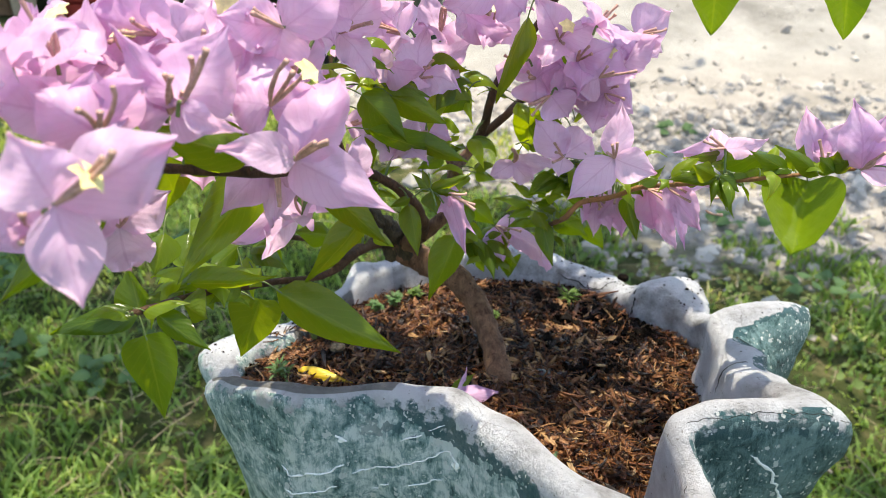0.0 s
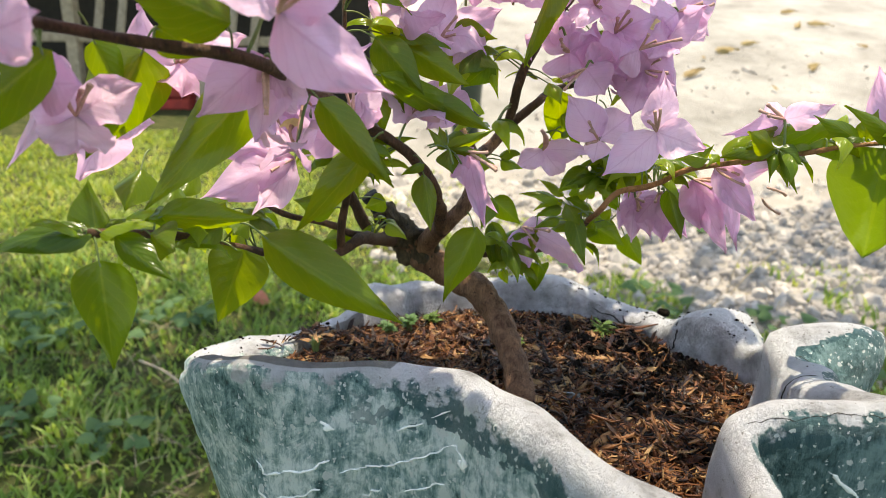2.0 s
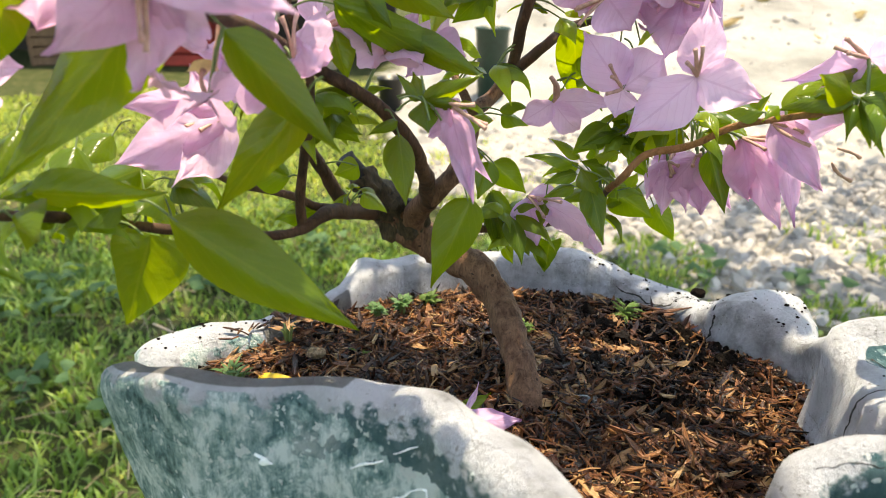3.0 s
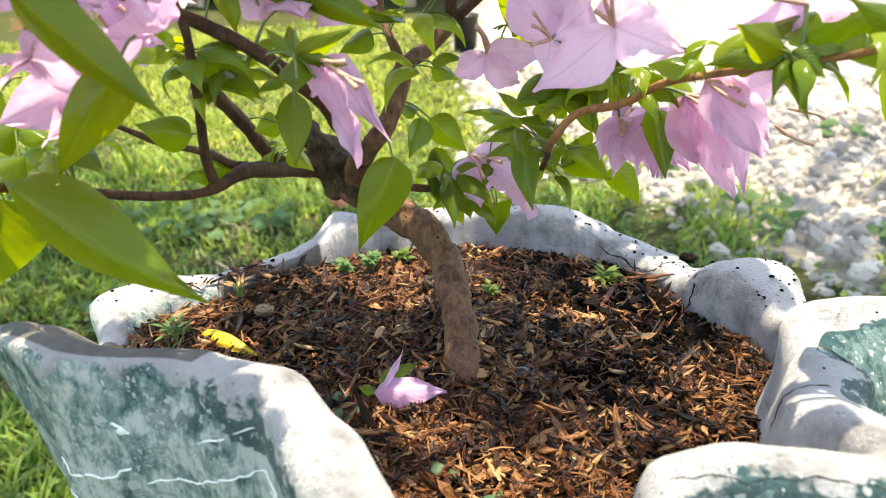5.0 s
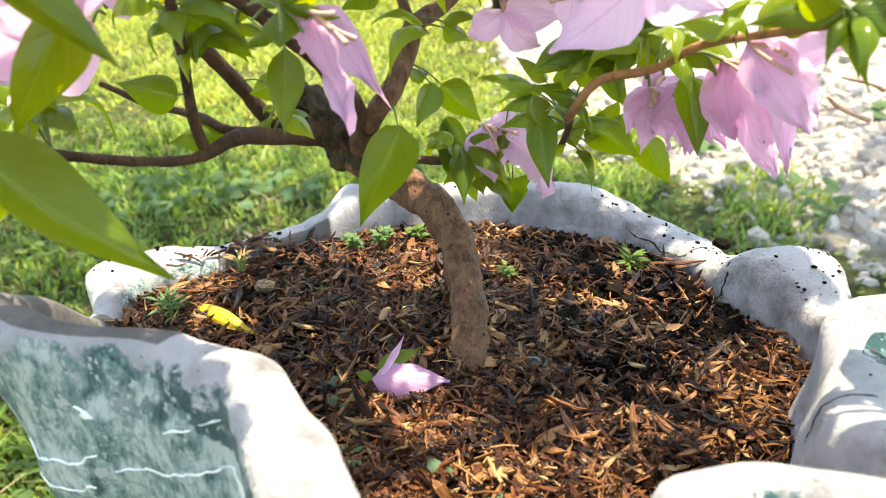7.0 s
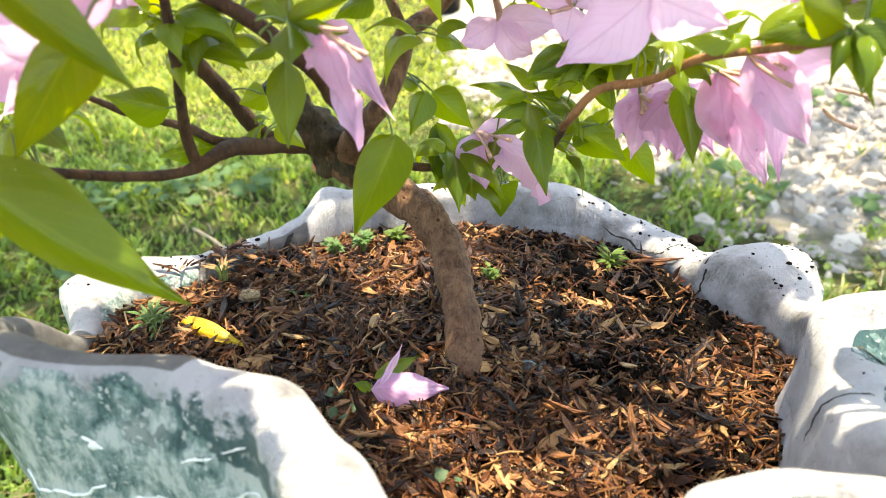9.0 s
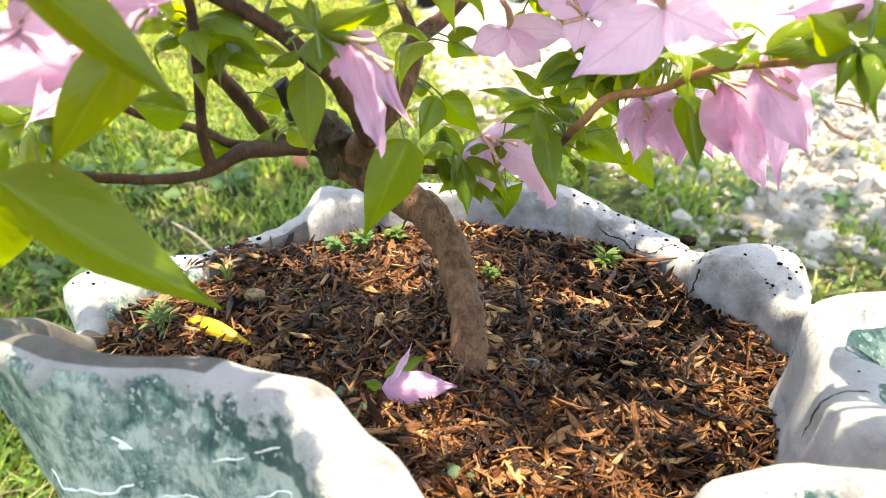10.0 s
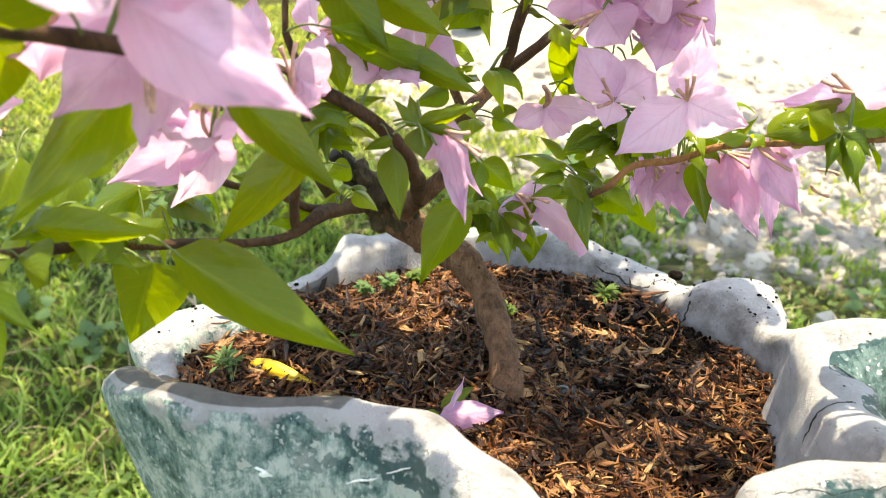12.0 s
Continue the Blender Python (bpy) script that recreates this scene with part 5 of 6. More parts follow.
add_flower((0.124, 0.535, 0.875), (0.129, 0.525, 0.868), [((0.124, 0.535, 0.842), (-0.104, -0.995, 0.000), 0.021), ((0.137, 0.530, 0.846), (-0.201, -0.976, 0.078), 0.020), ((0.116, 0.545, 0.848), (-0.129, -0.942, -0.310), 0.017)], 0)
add_flower((0.143, 0.530, 0.879), (0.145, 0.520, 0.874), [((0.144, 0.525, 0.846), (-0.235, -0.962, 0.139), 0.021), ((0.156, 0.525, 0.851), (0.069, -0.976, 0.206), 0.019), ((0.163, 0.530, 0.865), (-0.020, -0.999, -0.028), 0.018)], 0)
add_flower((0.168, 0.490, 0.906), (0.170, 0.470, 0.904), [((0.190, 0.485, 0.873), (-0.209, -0.978, 0.009), 0.019), ((0.197, 0.490, 0.907), (-0.014, -0.916, 0.401), 0.019), ((0.184, 0.490, 0.852), (-0.333, -0.938, -0.099), 0.013)], 0)
add_flower((0.152, 0.515, 0.889), (0.159, 0.500, 0.886), [((0.177, 0.510, 0.860), (-0.130, -0.990, 0.059), 0.019), ((0.167, 0.515, 0.860), (0.111, -0.992, 0.058), 0.018), ((0.178, 0.510, 0.879), (-0.166, -0.984, 0.062), 0.017)], 0)
add_bloom((-0.155, 0.260, 1.030), 0.032, 61)
add_bloom((-0.132, 0.250, 1.022), 0.030, 62)
add_bloom((-0.164, 0.290, 1.030), 0.030, 63)
add_bloom((-0.127, 0.300, 1.030), 0.032, 64)
add_bloom((-0.105, 0.310, 1.028), 0.030, 65)
add_bloom((-0.069, 0.330, 1.014), 0.030, 66)
add_bloom((-0.052, 0.370, 1.030), 0.032, 67)
add_bloom((-0.061, 0.360, 1.047), 0.032, 68)
add_bloom((-0.093, 0.340, 1.047), 0.032, 69)
add_bloom((-0.142, 0.300, 1.028), 0.030, 70)
add_bloom((-0.037, 0.450, 1.000), 0.030, 71)
add_bloom((0.057, 0.500, 0.990), 0.030, 72)
add_bloom((0.094, 0.510, 0.988), 0.028, 73)
add_bloom((0.123, 0.520, 0.957), 0.028, 74)
add_leaf((0.057, 0.548, 0.813), (0.057, 0.548, 0.795), (0.078, -0.997, 0.000), 0.015, 0.10, "ovate")
# Stem and blooms above the view, added to shade the front rim.
branch("stem", [(-.083, .31, .978), (-.060, .325, 1.03), (-.035, .345, 1.070), (-.005, .355, 1.084), (.026, .36, 1.090)], [.0009, .0009, .0008, .0008, .0006], GREENSTEM, 6, 0.1, 40)
for k in range(11):
    add_bloom((-.045 + 0.0068 * k, .350 + 0.010 * (k % 3), 1.082 + 0.006 * (k % 2)), 0.031, 400 + k)
for k, (foot, mouth) in enumerate((((.186, .466, .893), (.210, .495, .877)), ((.192, .476, .898), (.213, .497, .889)))):
    fv, ff, fm = floret(foot, mouth, False, 30.5 + k)
    link_mesh("floret", fv, ff, FLORET, plant, label="closed brown-pink flower tube")
# Unseen blooms and leaf tufts, added overhead to block sun.
rnd_shade = random.Random(52)
for k in range(130):
    c = rnd_shade.choice(SHADE_SPINE) + Vector((rnd_shade.gauss(0, 0.016), rnd_shade.gauss(0, 0.016), abs(rnd_shade.gauss(0, 0.012))))
    if c.z > 1.07:
        add_bloom(c, rnd_shade.uniform(0.028, 0.034), 200 + k)
for k in range(10):
    c = rnd_shade.choice(SHADE_SPINE)
    add_cluster(c, 5, 0.028, 300 + k)
# -- end of plant parts --



# ---- lawn, rubble and litter ----
def build_grass():
    rng = np.random.default_rng(3)
    n = 150000
    d = 0.7 + 6.2 * rng.random(n) ** 1.5
    a = np.where(np.arange(n) < 115000, rng.uniform(-0.95, 0.8, n), rng.uniform(0.8, 5.33, n))
    d[:45000] = 2.4 + 4.6 * rng.random(45000)
    x, y = d * np.sin(a), d * np.cos(a) * 1.0
    edge = np.array([gravel_edge(v) for v in x])
    tuft = np.array([noise.noise(Vector((p * 2.6, q * 2.6, 7))) for p, q in zip(x, y)])
    keep = ((y < edge + 0.35 * tuft) | (x < -1.15)) | ((rng.random(n) < 0.5 * np.clip(1.3 - (y - edge), 0, 1)) & (tuft > 0.12))
    keep &= (y < edge - 0.55) | (x < -0.5) | (tuft > 0.04)
    keep &= ((x - 0.04) ** 2 + (y - 0.47) ** 2 > 0.05) & (rng.random(n) < 0.75 + 0.6 * tuft)
    x, y, tuft = x[keep], y[keep], tuft[keep]
    n = len(x)
    z = np.array([ground_height(p, q) for p, q in zip(x, y)])
    h = rng.uniform(0.018, 0.05, n) * (1 + 0.7 * tuft) * np.where(y > 2.7, 0.85, 1.0)
    w = rng.uniform(0.0018, 0.0042, n) * (1 + 0.25 * np.hypot(x, y))
    ang, lean = rng.uniform(0, 6.283, n), rng.uniform(0.2, 1.6, n)
    dx, dy = np.cos(ang), np.sin(ang)
    lx, ly = -dy * lean * h, dx * lean * h
    P = np.zeros((n, 5, 3))
    P[:, 0] = np.stack([x - dx * w, y - dy * w, z - 0.003], 1)
    P[:, 1] = np.stack([x + dx * w, y + dy * w, z - 0.003], 1)
    P[:, 2] = np.stack([x - dx * w * 0.8 + lx * 0.4, y - dy * w * 0.8 + ly * 0.4, z + h * 0.65], 1)
    P[:, 3] = np.stack([x + dx * w * 0.8 + lx * 0.4, y + dy * w * 0.8 + ly * 0.4, z + h * 0.65], 1)
    P[:, 4] = np.stack([x + lx, y + ly, z + h], 1)
    base = np.arange(n)[:, None] * 5
    quads = base + np.array([[0, 1, 3, 2]])
    tris = base + np.array([[2, 3, 4]])
    faces = [tuple(q) for q in quads.tolist()] + [tuple(q) for q in tris.tolist()]
    lawn = link_mesh("grass", P.reshape(-1, 3).tolist(), faces, [GRASS, SUNLITGRASS], None, False)
    # Blades past about y 2.85 take the grass with sunlight in its colour.
    far = (y + 0.25 * tuft + rng.normal(0, 0.25, n) > 2.85).astype(int).tolist()
    lawn.data.polygons.foreach_set("material_index", far + far)
    tagged(lawn, "short patchy green lawn grass with straw between", "grass", kind="stuff")


build_grass()

ICO = bmesh.new()
bmesh.ops.create_icosphere(ICO, subdivisions=1, radius=1.0)
ICO_V = [v.co.copy() for v in ICO.verts]
ICO_F = [tuple(v.index for v in f.verts) for f in ICO.faces]
ICO.free()


def build_rubble():
    rnd = random.Random(11)
    verts, faces = [], []
    made = 0
    while made < 10500:
        x = rnd.uniform(-1.0, 4.2)
        y = rnd.uniform(1.6, 7.0)
        e = y - gravel_edge(x)
        if e < rnd.gauss(-0.15, 0.28) or (x < -0.7 and rnd.random() < 0.6):
            continue
        if y > 4.5 and rnd.random() < 0.95:
            continue
        made += 1
        size = 0.0145 * rnd.lognormvariate(0, 0.55) * (1.0 if y < 4.6 else 0.7)
        size = min(size, 0.05)
        turn = Euler((rnd.uniform(0, 6), rnd.uniform(0, 6), rnd.uniform(0, 6))).to_matrix()
        sc = Vector((rnd.uniform(0.8, 1.5), rnd.uniform(0.7, 1.2), rnd.uniform(0.5, 0.9))) * size
        at = Vector((x, y, ground_height(x, y) + size * rnd.uniform(-0.35, 0.25)))
        off = len(verts)
        for v in ICO_V:
            k = rnd.uniform(0.78, 1.18)
            verts.append(at + turn @ Vector((v.x * sc.x * k, v.y * sc.y * k, v.z * sc.z * k)))
        faces += [tuple(i + off for i in f) for f in ICO_F]
    tagged(link_mesh("rubble", verts, faces, STONE, None, False), "pale broken limestone rubble and gravel beside the lawn", "gravel", kind="stuff")


build_rubble()


# ---- background shed ----
def box_part(name, centre, size, mat, parent, bevel=0.01, turn=0.0, label=""):
    bm = bmesh.new()
    bmesh.ops.create_cube(bm, size=1.0)
    for v in bm.verts:
        v.co = Vector((v.co.x * size[0], v.co.y * size[1], v.co.z * size[2]))
    bmesh.ops.bevel(bm, geom=bm.edges[:], offset=min(bevel, min(size) * 0.3), segments=2, affect="EDGES")
    me = bpy.data.meshes.new(name)
    bm.to_mesh(me)
    bm.free()
    me.materials.append(mat)
    ob = new(name, me)
    ob.parent = parent
    ob.location = centre
    ob.rotation_euler = (0, 0, turn)
    if label:
        tagged(ob, label)
    return ob


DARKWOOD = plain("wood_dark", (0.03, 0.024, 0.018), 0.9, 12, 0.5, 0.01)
PALEWOOD = plain("wood_weathered", (0.35, 0.28, 0.2), 0.85, 20, 0.5, 0.006)
BROWNWOOD = plain("wood_brown", (0.16, 0.09, 0.05), 0.85, 16, 0.5, 0.008)
REDPAINT = plain("paint_red", (0.35, 0.03, 0.02), 0.6, 10)

shed = empty("shed", "dark timber shed in deep shade behind the lawn", "shed")
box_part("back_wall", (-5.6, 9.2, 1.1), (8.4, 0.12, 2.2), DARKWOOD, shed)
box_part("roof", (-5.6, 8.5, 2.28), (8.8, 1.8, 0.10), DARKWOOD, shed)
for px, mat in ((-8.2, BROWNWOOD), (-5.9, BROWNWOOD), (-4.4, PALEWOOD), (-3.0, BROWNWOOD), (-1.9, PALEWOOD)):
    box_part("post", (px, 7.8, 1.1), (0.13, 0.13, 2.24), mat, shed)
box_part("rail", (-5.6, 7.8, 0.75), (8.2, 0.06, 0.10), PALEWOOD, shed)


# ---- paint strokes and cracks of the planter ----
from mathutils.bvhtree import BVHTree
POT_TREE = BVHTree.FromPolygons([v.co for v in pot_body.data.vertices], [tuple(p.vertices) for p in pot_body.data.polygons])


def stroke(mat, width, *points):
    """A thin ragged line of paint, or a crack, that follows the planter's surface."""
    pts = []
    for a, b in zip(points, points[1:]):
        a, b = Vector(a), Vector(b)
        count = max(2, int((b - a).length / 0.001))
        pts += [a + (b - a) * (i / count) for i in range(count)]
    pts.append(Vector(points[-1]))
    centre, normals = [], []
    for p in pts:
        near, nrm, _, _ = POT_TREE.find_nearest(p)
        jig = Vector((noise.noise(p * 160), noise.noise(p * 160 + Vector((7, 0, 0))), noise.noise(p * 160 + Vector((0, 9, 0))))) * 0.0022
        near, nrm, _, _ = POT_TREE.find_nearest(near + jig)
        centre.append(near)
        normals.append(nrm)
    verts, faces = [], []
    for i, (c, n) in enumerate(zip(centre, normals)):
        d = centre[min(i + 1, len(centre) - 1)] - centre[max(i - 1, 0)]
        s = n.cross(d).normalized() if d.length > 1e-7 else n.orthogonal().normalized()
        end = min(1.0, 0.25 + min(i, len(centre) - 1 - i) * 0.2)
        w = width * end * max(0.12, (0.62 if width < 0.002 else 0.85) * (1 + 1.1 * noise.noise(c * 260) + 0.7 * noise.noise(c * 900)))
        verts += [c + s * w + n * 0.0002, c + n * (0.0003 if mat is CRACK else 0.0009), c - s * w + n * 0.0002]
    for i in range(len(centre) - 1):
        a = i * 3
        faces += [(a, a + 1, a + 4, a + 3), (a + 1, a + 2, a + 5, a + 4)]
    name = "crack" if mat is CRACK else "paint_streak"
    return link_mesh(name, verts, faces, mat, planter)


stroke(WHITEPAINT, 0.0010, (-0.110, 0.333, 0.766), (-0.105, 0.333, 0.762), (-0.089, 0.333, 0.765), (-0.070, 0.333, 0.772), (-0.060, 0.333, 0.777))
stroke(WHITEPAINT, 0.0008, (-0.109, 0.333, 0.754), (-0.108, 0.333, 0.748), (-0.103, 0.333, 0.745), (-0.082, 0.333, 0.750), (-0.066, 0.333, 0.758))
stroke(WHITEPAINT, 0.0007, (-0.055, 0.333, 0.768), (-0.031, 0.333, 0.777), (-0.010, 0.333, 0.787), (0.006, 0.333, 0.794), (0.016, 0.333, 0.786))
stroke(WHITEPAINT, 0.0009, (-0.022, 0.333, 0.765), (-0.010, 0.333, 0.768), (0.000, 0.333, 0.773))
stroke(WHITEPAINT, 0.0008, (-0.101, 0.333, 0.719), (-0.084, 0.333, 0.721), (-0.073, 0.333, 0.723))
stroke(WHITEPAINT, 0.0012, (-0.074, 0.333, 0.715), (-0.062, 0.333, 0.717), (-0.048, 0.333, 0.720), (-0.033, 0.333, 0.723), (-0.018, 0.333, 0.722), (-0.003, 0.333, 0.716), (0.011, 0.333, 0.705))
stroke(WHITEPAINT, 0.0008, (-0.030, 0.333, 0.746), (-0.022, 0.333, 0.735), (-0.018, 0.333, 0.722))
stroke(WHITEPAINT, 0.0011, (-0.026, 0.333, 0.798), (-0.013, 0.333, 0.804))
stroke(WHITEPAINT, 0.0011, (-0.046, 0.333, 0.753), (-0.037, 0.333, 0.760))
stroke(WHITEPAINT, 0.0009, (-0.008, 0.333, 0.808), (-0.000, 0.333, 0.813))
stroke(WHITEPAINT, 0.0030, (-0.064, 0.333, 0.798), (-0.060, 0.333, 0.796), (-0.057, 0.333, 0.796))
stroke(WHITEPAINT, 0.0030, (0.010, 0.333, 0.787), (0.014, 0.333, 0.788), (0.018, 0.333, 0.789))
stroke(WHITEPAINT, 0.0026, (0.022, 0.333, 0.785), (0.024, 0.333, 0.785))
stroke(WHITEPAINT, 0.0026, (-0.017, 0.333, 0.756), (-0.014, 0.333, 0.754))
stroke(WHITEPAINT, 0.0022, (-0.064, 0.333, 0.739), (-0.061, 0.333, 0.741))
stroke(WHITEPAINT, 0.0030, (-0.102, 0.333, 0.733), (-0.103, 0.333, 0.722), (-0.105, 0.333, 0.714))
stroke(WHITEPAINT, 0.0020, (0.200, 0.333, 0.745), (0.204, 0.333, 0.742))
stroke(WHITEPAINT, 0.0014, (0.186, 0.333, 0.788), (0.200, 0.333, 0.776), (0.215, 0.333, 0.747))
stroke(WHITEPAINT, 0.0010, (0.170, 0.333, 0.763), (0.168, 0.333, 0.742), (0.165, 0.333, 0.720))
stroke(PALEPAINT, 0.0060, (0.010, 0.333, 0.729), (0.009, 0.333, 0.721), (0.008, 0.333, 0.716))
stroke(PALEPAINT, 0.0085, (0.031, 0.333, 0.721), (0.030, 0.333, 0.712), (0.029, 0.333, 0.703))
stroke(PALEPAINT, 0.0050, (-0.028, 0.333, 0.729), (-0.027, 0.333, 0.718), (-0.022, 0.333, 0.707))
stroke(CRACK, 0.00032, (0.144, 0.335, 0.810), (0.164, 0.335, 0.816), (0.187, 0.335, 0.821), (0.208, 0.335, 0.821), (0.228, 0.335, 0.818), (0.243, 0.335, 0.811))
stroke(CRACK, 0.0008, (0.124, 0.300, 0.797), (0.137, 0.300, 0.796))
stroke(CRACK, 0.0010, (0.194, 0.415, 0.772), (0.196, 0.415, 0.788), (0.200, 0.415, 0.793), (0.210, 0.415, 0.794), (0.215, 0.415, 0.800))
stroke(CRACK, 0.0010, (0.230, 0.460, 0.807), (0.231, 0.460, 0.795), (0.233, 0.460, 0.780), (0.236, 0.460, 0.768))
stroke(CRACK, 0.0009, (0.189, 0.605, 0.752), (0.190, 0.605, 0.742), (0.189, 0.605, 0.730), (0.188, 0.605, 0.718))
stroke(CRACK, 0.0009, (0.121, 0.640, 0.753), (0.143, 0.640, 0.741), (0.160, 0.640, 0.732), (0.193, 0.640, 0.728))
stroke(CRACK, 0.0008, (-0.084, 0.655, 0.752), (-0.075, 0.655, 0.748), (-0.071, 0.655, 0.741), (-0.070, 0.655, 0.729))
stroke(CRACK, 0.0010, (0.241, 0.550, 0.760), (0.256, 0.550, 0.763), (0.271, 0.550, 0.767))
stroke(CRACK, 0.0008, (0.222, 0.400, 0.792), (0.231, 0.400, 0.788), (0.238, 0.400, 0.783))


# ---- small things in the planter ----
def seed_of(name):
    return sum(ord(c) for c in name)


def loose_sheet(name, base, tip, width, bend, mat, label, category, shape="ovate", normal=(0, -0.2, 1), fold=0.4, wave=0.08):
    ob = sheet_object(name, base, tip, normal, width, bend, shape, seed_of(name) % 7 + width * 900, mat, None, None, None, fold, wave)
    return tagged(ob, label, category)


loose_sheet("fallen_leaf", (-0.121, 0.490, 0.740), (-0.074, 0.478, 0.735), 0.0105, 0.14, YELLOWLEAF, "yellow fallen leaf lying curled on the mulch", "leaf", normal=(0.1, -0.75, 0.7))
fallen = tagged(new("fallen_flower"), "wilted lilac bracts fallen on the mulch by the trunk", "flower")
for base, tip, w, nrm, mat in (((0.006, 0.447, 0.743), (0.044, 0.456, 0.743), 0.018, (0.1, -0.6, 0.75), BRACT), ((0.010, 0.449, 0.743), (0.019, 0.462, 0.762), 0.004, (0.3, -0.8, 0.2), BRACT),
                               ((0.007, 0.450, 0.742), (0.041, 0.459, 0.741), 0.014, (0.0, -0.5, 0.9), BRACT), ((0.006, 0.453, 0.745), (0.026, 0.470, 0.750), 0.008, (0.1, -0.5, 0.8), SHOOT), ((0.006, 0.449, 0.742), (-0.004, 0.449, 0.744), 0.006, (0.1, -0.5, 0.8), SHOOT)):
    sheet_object("bract" if mat is BRACT else "leaf", base, tip, nrm, w, 0.15, "bract", w * 800, mat, fallen, fold=0.5, wave=0.1)


def pebble(name, at, size, mat, label, category, squash=0.7):
    bm = bmesh.new()
    bmesh.ops.create_icosphere(bm, subdivisions=3, radius=1.0)
    for v in bm.verts:
        v.co *= 1 + 0.35 * noise.noise(v.co * 1.7 + Vector(at) * 50)
        v.co = Vector((v.co.x * size, v.co.y * size * 0.8, v.co.z * size * squash))
    me = bpy.data.meshes.new(name)
    bm.to_mesh(me)
    bm.free()
    me.materials.append(mat)
    me.polygons.foreach_set("use_smooth", [True] * len(me.polygons))
    ob = tagged(new(name, me), label, category)
    ob.location = at
    return ob


pebble("stone", (0.081, 0.487, 0.735), 0.008, BLACK, "small glossy wet black stone in the mulch", "stone")
pebble("stone", (0.186, 0.650, 0.740), 0.006, SOIL, "black clod of soil on the planter's rim", "soil clod")


def weed(at, count, size, seed, label, spread=0.5, mat=None):
    rnd = random.Random(seed)
    top = tagged(new("weed"), label, "weed", "weeds in the planter")
    top.location = at
    for i in range(count):
        a = rnd.uniform(0, 6.28)
        out = Vector((math.cos(a), math.sin(a), 0))
        foot = out * rnd.uniform(0, size * 0.5)
        rise = Vector((0, 0, rnd.uniform(0.3, 1.0) * size))
        base = foot + rise
        tip = base + (out + Vector((0, 0, rnd.uniform(-0.2, 0.6)))).normalized() * size * rnd.uniform(0.5, 0.9)
        sheet_object("leaf", base, tip, Vector((0, -0.4, 1)), size * spread * rnd.uniform(0.6, 1), 0.15, "ovate", seed * 31 + i, mat or GRASSLEAF, top, stem=foot * 0.4 - Vector((0, 0, 0.004)))
    return top


BRIGHTWEED = blade_material("weed_bright", (0.06, 0.125, 0.015), (0.11, 0.19, 0.025), (0.11, 0.18, 0.03), 0.4, 0.5, (0.18, 0.28, 0.06), 0.3, (1.5, 1.4, 0.8))
weed((-0.047, 0.612, 0.732), 44, 0.0085, 1, "low green seedlings with tiny leaves in the mulch")
weed((-0.065, 0.60, 0.732), 36, 0.0075, 2, "low green seedlings with tiny leaves in the mulch")
weed((-0.028, 0.634, 0.726), 44, 0.0085, 3, "low green seedlings with tiny leaves in the mulch", mat=BRIGHTWEED)
weed((0.127, 0.630, 0.724), 34, 0.012, 4, "feathery green weed at the planter's back rim", 0.25, BRIGHTWEED)
weed((-0.135, 0.481, 0.740), 22, 0.011, 5, "small grassy seedlings in the mulch", 0.22)
weed((-0.128, 0.476, 0.740), 10, 0.012, 6, "small grassy seedlings in the mulch", 0.22)
weed((0.049, 0.589, 0.728), 22, 0.009, 7, "small grassy seedlings behind the trunk", 0.3, BRIGHTWEED)
weed((-0.065, 0.535, 0.728), 8, 0.009, 8, "small grassy seedlings in the mulch", 0.25, BRIGHTWEED)
CLOVER = blade_material("clover_green", (0.035, 0.085, 0.035), (0.05, 0.11, 0.05), (0.06, 0.12, 0.06), 0.2, 0.6, (0.07, 0.13, 0.07), 0.2, (1.2, 1.2, 1.0))
for i, at in enumerate(((-0.013, 0.45, 0.728), (-0.006, 0.436, 0.728), (0.006, 0.422, 0.728), (0.012, 0.408, 0.728), (0.018, 0.394, 0.728), (0.055, 0.400, 0.728), (0.075, 0.392, 0.728))):
    weed(at, 6, 0.009, 40 + i, "dull green clover creeping over the mulch", 0.85, CLOVER)


def large_chip(at, length, width, turn, mat):
    a = Vector(at)
    d = Vector((math.cos(turn), math.sin(turn), 0.12)) * length / 2
    return tagged(sheet_object("bark_chip", a - d, a + d, (0.1, -0.3, 1), width, 0.1, "ovate", length * 999, mat, None, fold=0.5, wave=0.1), "long pale brown bark sliver on the mulch", "bark chip", "bark chips")


SLIVER = blade_material("sliver", (0.26, 0.13, 0.045), (0.40, 0.24, 0.10), (0.2, 0.1, 0.04), 0.05, 0.6, (0.15, 0.07, 0.03), 0.6, (1, 1, 1))
rnd_chip = random.Random(77)
for k in range(60):
    ca, cr = rnd_chip.uniform(-3.1, 3.1), math.sqrt(rnd_chip.random()) * 0.15
    cx, cy = CENTRE.x + 0.02 + cr * math.cos(ca), CENTRE.y - 0.02 + cr * math.sin(ca)
    if math.hypot(cx - CENTRE.x, cy - CENTRE.y) + 0.02 > rim_at(math.degrees(math.atan2(cy - CENTRE.y, cx - CENTRE.x)))[0]:
        continue
    large_chip((cx, cy, mulch_height(cx, cy) + 0.006), rnd_chip.uniform(0.014, 0.03), rnd_chip.uniform(0.004, 0.008), rnd_chip.uniform(0, 6.3), SLIVER)
weed((-0.113, 0.530, 0.748), 14, 0.010, 60, "tuft of dry brown fibre on the planter's rim", 0.2, SLIVER)
